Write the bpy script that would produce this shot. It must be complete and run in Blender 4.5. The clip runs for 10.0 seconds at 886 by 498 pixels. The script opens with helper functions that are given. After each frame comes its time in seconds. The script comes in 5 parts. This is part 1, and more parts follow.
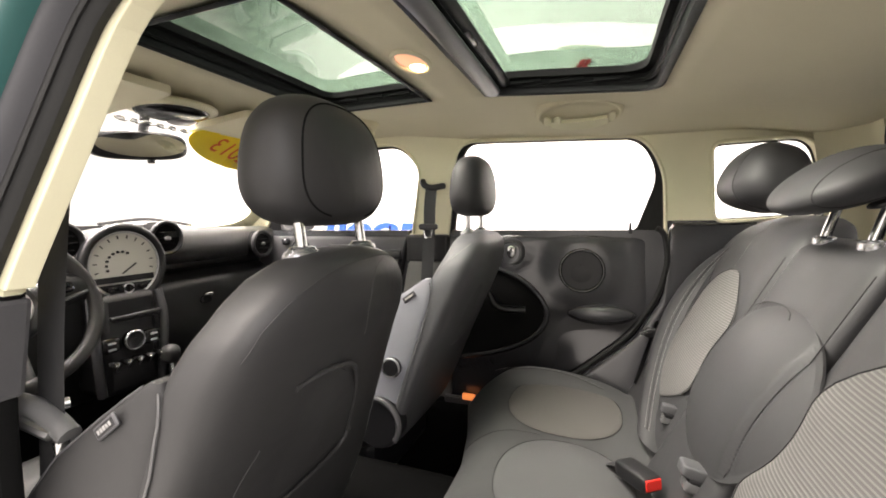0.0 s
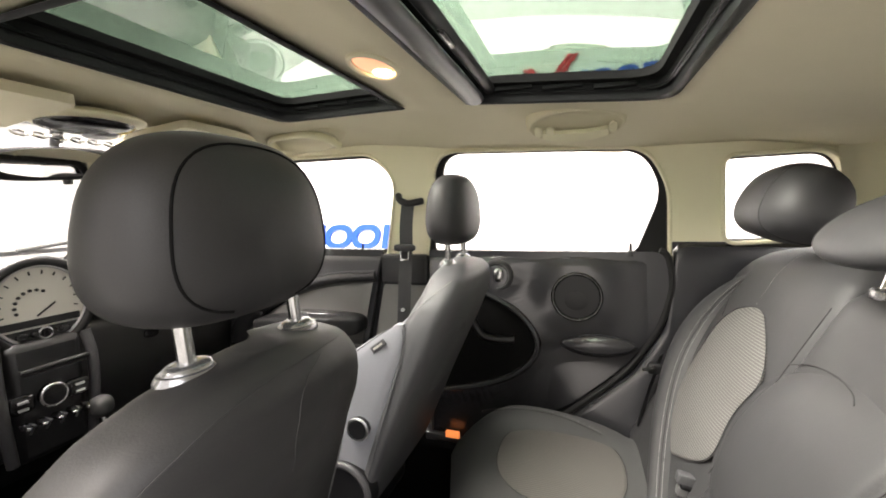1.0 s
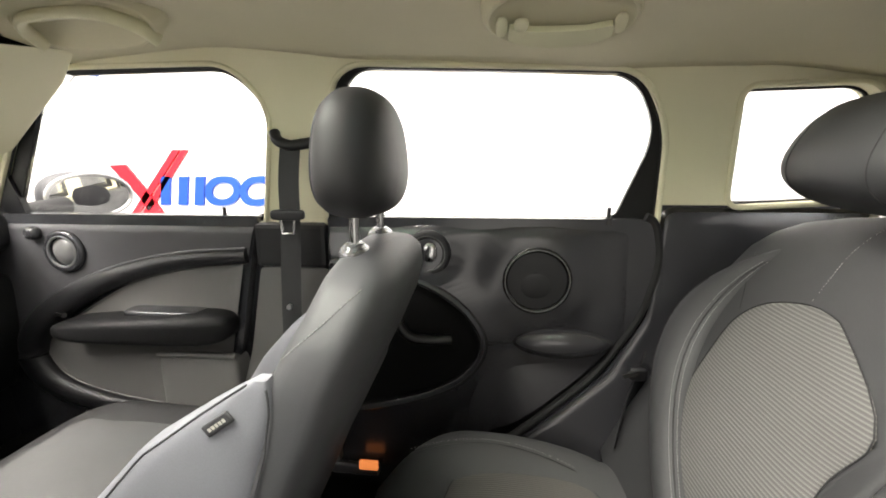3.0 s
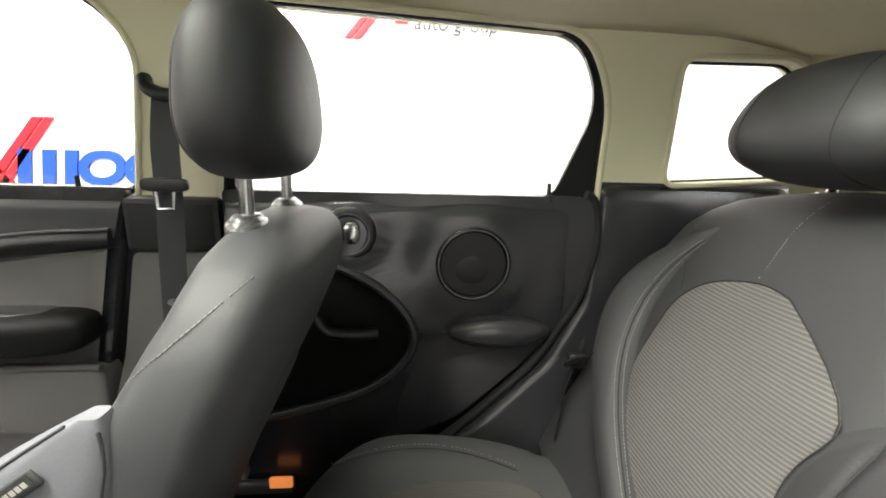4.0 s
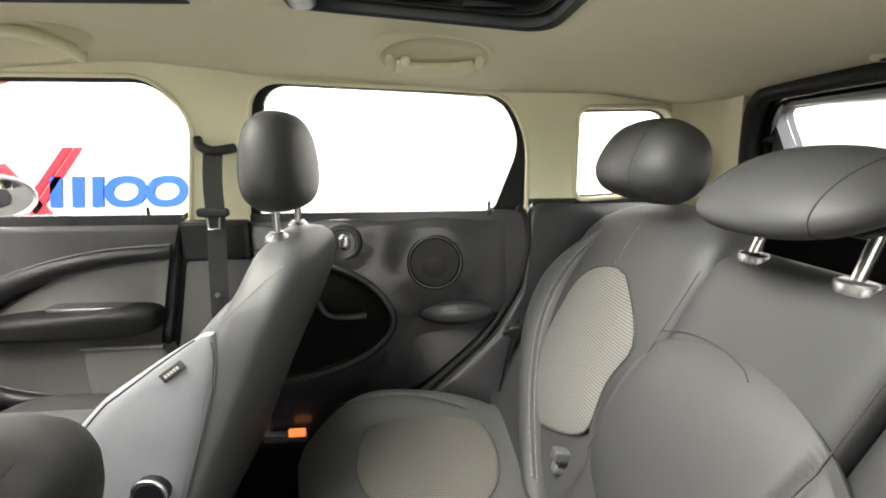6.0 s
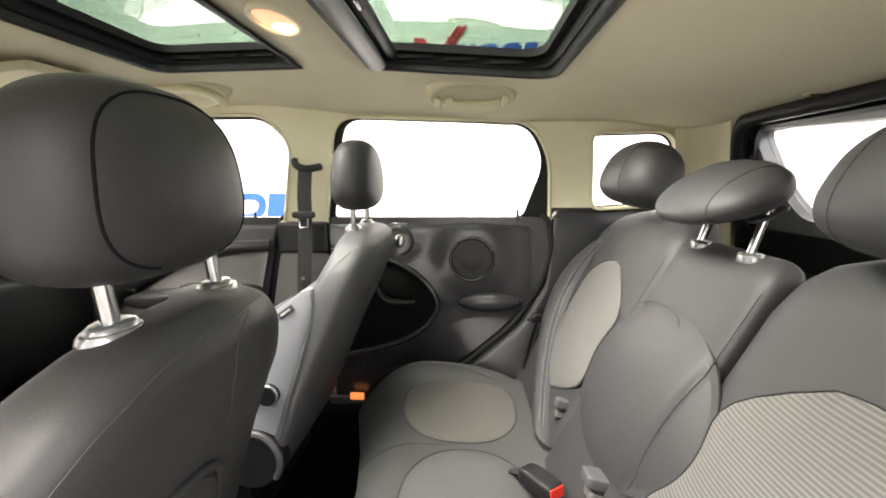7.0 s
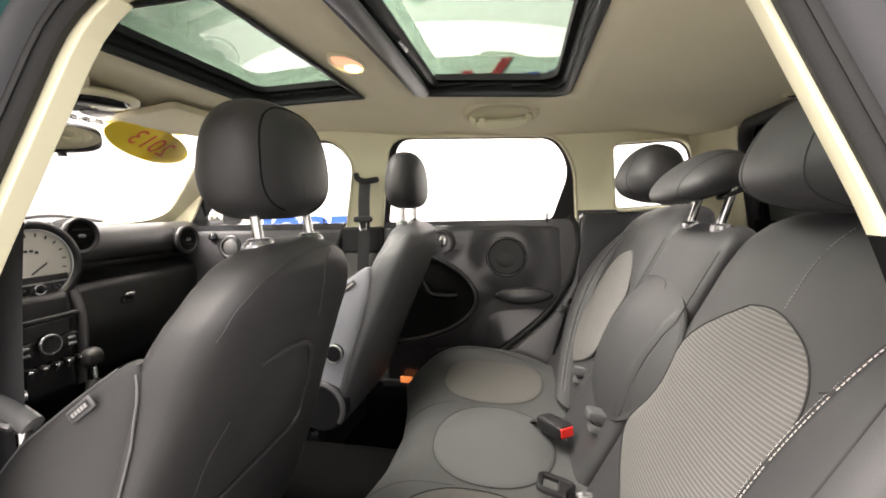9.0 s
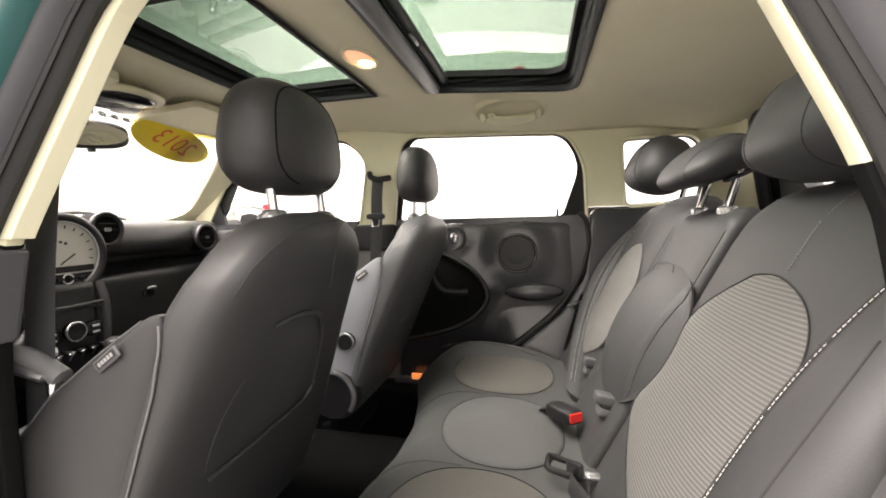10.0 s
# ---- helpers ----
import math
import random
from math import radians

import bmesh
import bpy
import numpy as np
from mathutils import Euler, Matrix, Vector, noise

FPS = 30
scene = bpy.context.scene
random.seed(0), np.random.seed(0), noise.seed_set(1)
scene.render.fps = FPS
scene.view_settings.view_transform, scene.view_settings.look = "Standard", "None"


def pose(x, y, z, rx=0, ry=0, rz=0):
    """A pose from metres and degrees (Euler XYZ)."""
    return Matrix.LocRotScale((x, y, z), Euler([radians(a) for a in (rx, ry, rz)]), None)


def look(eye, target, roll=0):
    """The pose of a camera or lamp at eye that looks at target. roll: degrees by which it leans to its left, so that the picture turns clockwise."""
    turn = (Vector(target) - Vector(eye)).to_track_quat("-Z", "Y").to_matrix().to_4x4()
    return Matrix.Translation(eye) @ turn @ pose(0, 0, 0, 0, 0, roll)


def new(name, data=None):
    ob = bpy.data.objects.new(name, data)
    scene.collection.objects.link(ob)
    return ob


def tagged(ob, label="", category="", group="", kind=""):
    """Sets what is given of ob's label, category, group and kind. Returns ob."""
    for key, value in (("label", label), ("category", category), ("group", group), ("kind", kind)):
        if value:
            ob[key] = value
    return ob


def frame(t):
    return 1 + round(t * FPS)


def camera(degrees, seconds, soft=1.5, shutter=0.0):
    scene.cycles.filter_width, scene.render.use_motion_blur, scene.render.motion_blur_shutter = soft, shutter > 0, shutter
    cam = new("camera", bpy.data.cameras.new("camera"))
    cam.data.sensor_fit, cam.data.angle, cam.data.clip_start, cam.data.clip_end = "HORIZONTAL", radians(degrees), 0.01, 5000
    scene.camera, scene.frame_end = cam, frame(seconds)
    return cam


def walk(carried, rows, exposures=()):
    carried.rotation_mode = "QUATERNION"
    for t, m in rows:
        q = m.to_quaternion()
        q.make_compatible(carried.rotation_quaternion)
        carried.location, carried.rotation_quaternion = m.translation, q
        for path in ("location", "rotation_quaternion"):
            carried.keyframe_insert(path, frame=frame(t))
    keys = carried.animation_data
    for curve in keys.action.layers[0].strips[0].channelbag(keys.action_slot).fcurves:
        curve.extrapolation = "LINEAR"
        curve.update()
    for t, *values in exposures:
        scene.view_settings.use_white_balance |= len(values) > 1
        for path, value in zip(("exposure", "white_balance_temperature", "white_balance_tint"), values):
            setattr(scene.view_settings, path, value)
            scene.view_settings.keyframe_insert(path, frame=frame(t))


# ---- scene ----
cam = camera(93.3, 10.0, soft=1.8)
PATH = [
    (0, (0.051, -0.862, 1.142), (-0.645, 1.007, 0.992), -0.7),
    (0.5, (0.026, -0.77, 1.192), (-0.65, 1.105, 1.033), -1.1),
    (1, (0.013, -0.685, 1.229), (-0.619, 1.204, 1.045), -1.2),
    (1.5, (-0.025, -0.592, 1.243), (-0.575, 1.318, 1.025), -1.0),
    (2, (-0.08, -0.473, 1.248), (-0.523, 1.458, 0.976), -0.6),
    (2.5, (-0.112, -0.368, 1.239), (-0.414, 1.581, 0.91), -0.0),
    (2.7, (-0.112, -0.329, 1.233), (-0.388, 1.617, 0.864), -0.3),
    (4, (-0.131, -0.157, 1.18), (0.023, 1.782, 0.716), 1.7),
    (4.5, (-0.134, -0.182, 1.194), (0.183, 1.726, 0.681), 1.4),
    (5, (-0.113, -0.266, 1.222), (0.255, 1.637, 0.726), 1.0),
    (6.3, (-0.048, -0.537, 1.236), (-0.009, 1.422, 0.836), -0.5),
    (6.5, (-0.049, -0.592, 1.23), (-0.055, 1.371, 0.848), -0.5),
    (7, (-0.013, -0.736, 1.218), (-0.135, 1.233, 0.891), -0.3),
    (7.5, (0.019, -0.829, 1.215), (-0.188, 1.141, 0.938), -0.4),
    (8, (0.035, -0.887, 1.197), (-0.237, 1.08, 0.952), -0.9),
    (8.5, (0.049, -0.924, 1.173), (-0.276, 1.037, 0.956), -1.2),
    (9, (0.059, -0.951, 1.143), (-0.314, 1.004, 0.949), -1.4),
    (9.5, (0.065, -0.968, 1.111), (-0.343, 0.983, 0.948), -1.6),
    (10, (0.073, -0.974, 1.086), (-0.364, 0.972, 0.949), -1.5),
]
EXPOSURES = [
    (0.0, 0.20, 6700, 14), (1.0, 0.30, 6650, 13), (2.0, 0.36, 6600, 12), (2.7, 0.12, 6550, 11), (4.0, -0.12, 6450, 8), (5.2, -0.05, 6450, 8),
    (6.5, 0.52, 6550, 10), (7.5, 0.50, 6650, 13), (8.5, 0.25, 6650, 14), (10.0, 0.14, 6700, 14),
]
walk(cam, [(t, look(eye, target, roll)) for t, eye, target, roll in PATH], exposures=EXPOSURES)

# ---- light ----
world = bpy.data.worlds.new("studio_light")
scene.world = world
world.use_nodes = True
wn = world.node_tree.nodes
wn["Background"].inputs[0].default_value = (1.0, 0.943, 0.868, 1)
wn["Background"].inputs[1].default_value = 1.9
lamp = bpy.data.lights.new("studio_ceiling_light", "AREA")
lamp.shape, lamp.size, lamp.size_y, lamp.energy, lamp.color = "RECTANGLE", 5.0, 4.0, 1900.0, (1.0, 0.945, 0.875)
ceiling_light = new("studio_ceiling_light", lamp)
ceiling_light.matrix_world = look((-2.1, -0.7, 4.8), (0.0, 0.0, 0.9))
# Unseen fill lamp, added to brighten the cabin from the front left.
lamp = bpy.data.lights.new("unseen_side_fill", "AREA")
lamp.shape, lamp.size, lamp.size_y, lamp.energy, lamp.color = "RECTANGLE", 4.0, 2.4, 60.0, (0.96, 0.97, 1.0)
side_fill = new("unseen_side_fill", lamp)
side_fill.matrix_world = look((-3.8, -3.2, 2.7), (0.0, 0.0, 0.9))

# Second added fill, no visible source; lifts the front seat backs from behind.
lamp = bpy.data.lights.new("unseen_rear_fill", "AREA")
lamp.shape, lamp.size, lamp.size_y, lamp.energy, lamp.color = "RECTANGLE", 3.0, 2.0, 110.0, (0.95, 0.97, 1.0)
rear_fill = new("unseen_rear_fill", lamp)
rear_fill.matrix_world = look((2.4, -2.7, 3.1), (-0.3, -0.3, 1.1))

# ---- materials ----


def mat(name, color, rough=0.6, metal=0.0, grain=0.0, scale=400.0, var=0.08, coat=0.0, spec=0.5, wave=0.0):
    """A surface with two scales of tone variation and a fine relief."""
    m = bpy.data.materials.new(name)
    m.use_nodes = True
    nt = m.node_tree
    b = nt.nodes["Principled BSDF"]
    b.inputs["Roughness"].default_value = rough
    b.inputs["Metallic"].default_value = metal
    b.inputs["Coat Weight"].default_value = coat
    b.inputs["Specular IOR Level"].default_value = spec
    tc = nt.nodes.new("ShaderNodeTexCoord")
    big = nt.nodes.new("ShaderNodeTexNoise")
    big.inputs["Scale"].default_value = 6.0
    big.inputs["Detail"].default_value = 4.0
    fine = nt.nodes.new("ShaderNodeTexNoise")
    fine.inputs["Scale"].default_value = scale
    fine.inputs["Detail"].default_value = 3.0
    add = nt.nodes.new("ShaderNodeMath")
    add.operation = "ADD"
    ramp = nt.nodes.new("ShaderNodeMapRange")
    ramp.inputs["From Min"].default_value, ramp.inputs["From Max"].default_value = 0.6, 1.4
    ramp.inputs["To Min"].default_value, ramp.inputs["To Max"].default_value = 1 - var, 1 + var
    mul = nt.nodes.new("ShaderNodeMix")
    mul.data_type, mul.blend_type = "RGBA", "MULTIPLY"
    mul.inputs["Factor"].default_value = 1.0
    mul.inputs["A"].default_value = (*color, 1)
    for n in (big, fine):
        nt.links.new(tc.outputs["Object"], n.inputs["Vector"])
    nt.links.new(big.outputs["Fac"], add.inputs[0])
    nt.links.new(fine.outputs["Fac"], add.inputs[1])
    nt.links.new(add.outputs[0], ramp.inputs["Value"])
    nt.links.new(ramp.outputs["Result"], mul.inputs["B"])
    nt.links.new(mul.outputs["Result"], b.inputs["Base Color"])
    if grain:
        bump = nt.nodes.new("ShaderNodeBump")
        bump.inputs["Strength"].default_value = grain
        bump.inputs["Distance"].default_value = 0.001
        nt.links.new(fine.outputs["Fac"], bump.inputs["Height"])
        nt.links.new(bump.outputs["Normal"], b.inputs["Normal"])
        if wave:
            slow = nt.nodes.new("ShaderNodeTexNoise")
            slow.inputs["Scale"].default_value = 16.0
            slow.inputs["Detail"].default_value = 1.5
            slow.inputs["Distortion"].default_value = 0.6
            nt.links.new(tc.outputs["Object"], slow.inputs["Vector"])
            soft = nt.nodes.new("ShaderNodeBump")
            soft.inputs["Strength"].default_value = wave
            soft.inputs["Distance"].default_value = 0.012
            nt.links.new(slow.outputs["Fac"], soft.inputs["Height"])
            nt.links.new(soft.outputs["Normal"], bump.inputs["Normal"])
    return m


def ribbed(name, dark, light, axis, pitch, share=0.45):
    """Woven cloth with fine raised ribs across one axis of the object's own space."""
    m = mat(name, light, 0.9, grain=0.3, scale=900, var=0.12)
    nt = m.node_tree
    b = nt.nodes["Principled BSDF"]
    tc = next(n for n in nt.nodes if n.type == "TEX_COORD")
    sep = nt.nodes.new("ShaderNodeSeparateXYZ")
    nt.links.new(tc.outputs["Object"], sep.inputs[0])
    k = nt.nodes.new("ShaderNodeMath")
    k.operation = "MULTIPLY"
    k.inputs[1].default_value = 2 * math.pi / pitch
    nt.links.new(sep.outputs[axis], k.inputs[0])
    s = nt.nodes.new("ShaderNodeMath")
    s.operation = "SINE"
    nt.links.new(k.outputs[0], s.inputs[0])
    r = nt.nodes.new("ShaderNodeMapRange")
    r.inputs["From Min"].default_value, r.inputs["From Max"].default_value = share - 0.5, share + 0.5
    nt.links.new(s.outputs[0], r.inputs["Value"])
    mix = nt.nodes.new("ShaderNodeMix")
    mix.data_type = "RGBA"
    old = b.inputs["Base Color"].links[0].from_socket
    mix.inputs["A"].default_value = (*dark, 1)
    nt.links.new(r.outputs["Result"], mix.inputs["Factor"])
    nt.links.new(old, mix.inputs["B"])
    nt.links.new(mix.outputs["Result"], b.inputs["Base Color"])
    bump = nt.nodes.new("ShaderNodeBump")
    bump.inputs["Strength"].default_value = 0.3
    bump.inputs["Distance"].default_value = 0.001
    nt.links.new(s.outputs[0], bump.inputs["Height"])
    nt.links.new(bump.outputs["Normal"], b.inputs["Normal"])
    return m


def glow(name, color, strength):
    m = bpy.data.materials.new(name)
    m.use_nodes = True
    b = m.node_tree.nodes["Principled BSDF"]
    b.inputs["Base Color"].default_value = (*color, 1)
    b.inputs["Emission Color"].default_value = (*color, 1)
    b.inputs["Emission Strength"].default_value = strength
    return m


def clear(name, color, rough=0.0, ior=1.5):
    m = bpy.data.materials.new(name)
    m.use_nodes = True
    b = m.node_tree.nodes["Principled BSDF"]
    b.inputs["Base Color"].default_value = (*color, 1)
    b.inputs["Transmission Weight"].default_value = 1.0
    b.inputs["Roughness"].default_value = rough
    b.inputs["IOR"].default_value = ior
    return m


CREAM = mat("cream_headliner", (0.66, 0.615, 0.452), 0.92, grain=0.25, scale=700, var=0.05)
CREAMP = mat("cream_plastic", (0.71, 0.672, 0.478), 0.55, grain=0.15, scale=900, var=0.04)
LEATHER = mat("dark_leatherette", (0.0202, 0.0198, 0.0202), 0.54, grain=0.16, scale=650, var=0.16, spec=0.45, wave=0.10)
BENCH = mat("bench_leatherette", (0.0355, 0.0355, 0.0368), 0.54, grain=0.16, scale=650, var=0.14, spec=0.45, wave=0.06)
SEAM = mat("sewn_seam", (0.034, 0.033, 0.034), 0.6, var=0.1, spec=0.2)
LEATHER2 = mat("grey_leatherette", (0.060, 0.059, 0.063), 0.38, grain=0.14, scale=500, var=0.08, wave=0.08)
# Paler copies of the seat leatherette: light on the passenger seat put into colour.
MIDGREY = mat("mid_grey_lit_leatherette", (0.068, 0.0685, 0.072), 0.54, grain=0.14, scale=650, var=0.08, wave=0.08)
LIT_PALE = mat("lit_pale_leatherette", (0.235, 0.238, 0.262), 0.48, grain=0.14, scale=500, var=0.08, wave=0.08)
COLLARM = mat("satin_collar", (0.30, 0.30, 0.31), 0.26, 0.75, grain=0.05, scale=500, var=0.06)
COLLAR = mat("grey_collar_plastic", (0.11, 0.11, 0.11), 0.30, grain=0.1, scale=500, var=0.06)
CLOTHD = mat("dark_grey_cloth", (0.056, 0.0565, 0.0565), 0.66, grain=0.4, scale=900, var=0.10, wave=0.08)
CLOTH = mat("grey_cloth", (0.082, 0.082, 0.083), 0.70, grain=0.5, scale=900, var=0.10, wave=0.08)
RIBY = ribbed("ribbed_cloth_back", (0.085, 0.082, 0.079), (0.142, 0.137, 0.131), "Z", 0.0050, 0.25)
RIBX = ribbed("ribbed_cloth_cushion", (0.084, 0.079, 0.073), (0.116, 0.109, 0.101), "Y", 0.0055)
DOOR = mat("dark_door_plastic", (0.027, 0.0272, 0.0305), 0.24, grain=0.10, scale=600, var=0.08, spec=0.9)
DOORG = mat("grey_door_fabric", (0.102, 0.099, 0.095), 0.6, grain=0.3, scale=700, var=0.08)
ROOFT = mat("dark_roof_trim", (0.010, 0.010, 0.0105), 0.46, grain=0.2, scale=500, var=0.10, spec=0.12)
BLACK = mat("black_plastic", (0.008, 0.008, 0.009), 0.42, grain=0.2, scale=600, var=0.15)
GLOSSB = mat("gloss_black", (0.010, 0.010, 0.011), 0.12, var=0.05)
MATTEB = mat("matte_black", (0.006, 0.006, 0.006), 0.9, grain=0.4, scale=900, var=0.2, spec=0.08)
RUBBER = mat("rubber_seal", (0.016, 0.016, 0.016), 0.6, grain=0.2, scale=500, var=0.15, spec=0.25)
CARPET = mat("black_carpet", (0.0025, 0.0025, 0.0025), 1.0, grain=0.9, scale=1200, var=0.3, spec=0.05)
CHROME = mat("chrome", (0.62, 0.62, 0.62), 0.20, 1.0, var=0.03)
SATIN = mat("satin_silver", (0.55, 0.55, 0.56), 0.35, 1.0, var=0.05)
BELT = mat("black_webbing", (0.02, 0.02, 0.021), 0.7, grain=0.5, scale=1400, var=0.2)
STITCH = mat("white_thread", (0.55, 0.54, 0.51), 0.8, var=0.05)
TAGM = mat("grey_tag", (0.24, 0.235, 0.23), 0.6, var=0.05)
RED = mat("red_plastic", (0.75, 0.03, 0.02), 0.35, var=0.05)
PAINT = mat("dark_green_paint", (0.004, 0.045, 0.042), 0.4, 0.0, coat=0.1, var=0.05, spec=0.25)
GREYB = mat("grey_sill_paint", (0.045, 0.045, 0.049), 0.5, var=0.06, spec=0.2)
DASH = mat("dash_plastic", (0.021, 0.021, 0.021), 0.38, grain=0.35, scale=600, var=0.10)
GREYT = mat("grey_tailgate_plastic", (0.115, 0.118, 0.118), 0.35, grain=0.2, scale=500, var=0.06)
WALLM = mat("white_wall_paint", (0.86, 0.86, 0.85), 0.8, grain=0.1, scale=60, var=0.02)
FLOORM = mat("grey_floor", (0.26, 0.26, 0.256), 0.5, grain=0.2, scale=80, var=0.08)
SRED = mat("red_sign", (0.55, 0.010, 0.025), 0.5, var=0.04)
SBLUE = mat("blue_sign", (0.008, 0.065, 0.42), 0.5, var=0.04)
SLETTER = mat("grey_sign_lettering", (0.055, 0.055, 0.057), 0.5, var=0.04)
SGREY = mat("grey_sign", (0.35, 0.35, 0.36), 0.5, var=0.04)
YELLOW = mat("yellow_sticker", (0.85, 0.62, 0.0), 0.5, var=0.04)
REDINK = mat("red_ink", (0.70, 0.10, 0.0), 0.5, var=0.04)
DIAL = mat("pale_dial", (0.62, 0.60, 0.55), 0.5, var=0.04)
GLASS = clear("window_glass", (1, 1, 1))
GREEN = clear("green_roof_glass", (0.112, 0.168, 0.126), ior=1.8)
MIRROR = mat("mirror_glass", (0.9, 0.9, 0.9), 0.02, 1.0, var=0.01)
AMBER = glow("amber_reflector", (1.0, 0.30, 0.08), 0.7)
BULB = glow("warm_bulb", (1.0, 0.72, 0.42), 14.0)
BULBS = glow("warm_lens", (1.0, 0.50, 0.28), 0.7)

# ---- mesh helpers ----


def part(name, bm, material, parent=None, label="", smooth=True, bevel=0.0):
    """Links a bmesh as one mesh object under a thing or a part."""
    bmesh.ops.recalc_face_normals(bm, faces=bm.faces)
    me = bpy.data.meshes.new(name)
    bm.to_mesh(me)
    bm.free()
    me.materials.append(material)
    if smooth:
        me.shade_smooth()
        me.set_sharp_from_angle(angle=radians(40))
    ob = new(name, me)
    if parent is not None:
        ob.parent = parent
        ob.matrix_parent_inverse = parent.matrix_world.inverted()
    if label:
        tagged(ob, label)
    if bevel:
        mod = ob.modifiers.new("edge", "BEVEL")
        mod.width, mod.segments, mod.limit_method = bevel, 2, "ANGLE"
    return ob


def thing(name, label, category, group="", kind=""):
    return tagged(new(name), label, category, group, kind)


def V(*a):
    return Vector(a)


def box(c, s, bm=None, m=None):
    bm = bm or bmesh.new()
    r = bmesh.ops.create_cube(bm, size=1.0)["verts"]
    mm = Matrix.Translation(c) @ (m or Matrix.Identity(4)) @ Matrix.Diagonal((*s, 1))
    bmesh.ops.transform(bm, matrix=mm, verts=r)
    return bm


def cyl(a, b, r0, r1=None, seg=24, bm=None):
    """A capped cone or cylinder from a to b."""
    bm = bm or bmesh.new()
    a, b = Vector(a), Vector(b)
    d = b - a
    v = bmesh.ops.create_cone(bm, cap_ends=True, segments=seg, radius1=r0, radius2=r0 if r1 is None else r1, depth=d.length)["verts"]
    q = d.to_track_quat("Z", "Y").to_matrix().to_4x4()
    bmesh.ops.transform(bm, matrix=Matrix.Translation((a + b) / 2) @ q, verts=v)
    return bm


def loft(rings, caps=True, bm=None, closed=True, wrap=False):
    """A skin over rings of equal count."""
    bm = bm or bmesh.new()
    vs = [[bm.verts.new(p) for p in r] for r in rings]
    n = len(vs[0])
    pairs = list(zip(vs, vs[1:])) + ([(vs[-1], vs[0])] if wrap else [])
    for r0, r1 in pairs:
        for i in range(n if closed else n - 1):
            j = (i + 1) % n
            bm.faces.new((r0[i], r0[j], r1[j], r1[i]))
    if caps and not wrap:
        bm.faces.new(vs[0][::-1])
        bm.faces.new(vs[-1])
    return bm


def tube(pts, r, seg=8, wrap=False, bm=None, flat=1.0, up=None):
    """A round (or flattened) tube along points."""
    pts = [Vector(p) for p in pts]
    n = len(pts)
    rings = []
    ref = Vector(up) if up else None
    for i, p in enumerate(pts):
        a = pts[(i - 1) % n] if (wrap or i) else p
        b = pts[(i + 1) % n] if (wrap or i < n - 1) else p
        t = (b - a).normalized()
        if ref is None:
            ref = t.orthogonal()
        x = (ref - t * ref.dot(t)).normalized()
        y = t.cross(x)
        if not up:
            ref = x
        rr = r[i] if isinstance(r, (list, tuple)) else r
        rings.append([p + x * (rr * math.cos(k * 2 * math.pi / seg)) + y * (rr * flat * math.sin(k * 2 * math.pi / seg)) for k in range(seg)])
    return loft(rings, bm=bm, wrap=wrap)


def curve(pts, n=8, wrap=False):
    """A smooth line (Catmull-Rom) through points."""
    pts = [Vector(p) for p in pts]
    out = []
    m = len(pts)
    for i in range(m if wrap else m - 1):
        p0 = pts[i - 1] if (i or wrap) else pts[0] * 2 - pts[1]
        p1, p2 = pts[i], pts[(i + 1) % m]
        p3 = pts[(i + 2) % m] if (i + 2 < m or wrap) else p2 * 2 - p1
        for k in range(n):
            t = k / n
            out.append(0.5 * ((2 * p1) + (p2 - p0) * t + (2 * p0 - 5 * p1 + 4 * p2 - p3) * t * t + (3 * p1 - p0 - 3 * p2 + p3) * t ** 3))
    if not wrap:
        out.append(pts[-1])
    return out


def spow(c, e):
    return math.copysign(abs(c) ** e, c)


def blob(c, s, e1=0.6, e2=0.6, nu=28, nv=18, shape=None):
    """A superellipsoid with half sizes s; shape(p) bends unit points."""
    rings = []
    for j in range(1, nv):
        v = -math.pi / 2 + math.pi * j / nv
        ring = []
        for i in range(nu):
            u = 2 * math.pi * i / nu
            p = V(spow(math.cos(v), e1) * spow(math.cos(u), e2), spow(math.cos(v), e1) * spow(math.sin(u), e2), spow(math.sin(v), e1))
            if shape:
                p = shape(p)
            ring.append(V(c[0] + p.x * s[0], c[1] + p.y * s[1], c[2] + p.z * s[2]))
        rings.append(ring)
    return loft(rings)


def roundpoly(pts, r, n=6):
    """A 2D polygon with rounded corners; r is one radius or one for each corner."""
    out = []
    m = len(pts)
    for i in range(m):
        p = Vector(pts[i])
        a = (Vector(pts[i - 1]) - p)
        b = (Vector(pts[(i + 1) % m]) - p)
        rr = r[i] if isinstance(r, (list, tuple)) else r
        d = min(rr, a.length * 0.45, b.length * 0.45)
        p0, p1 = p + a.normalized() * d, p + b.normalized() * d
        for k in range(n + 1):
            t = k / n
            out.append((1 - t) ** 2 * p0 + 2 * t * (1 - t) * p + t * t * p1)
    return out


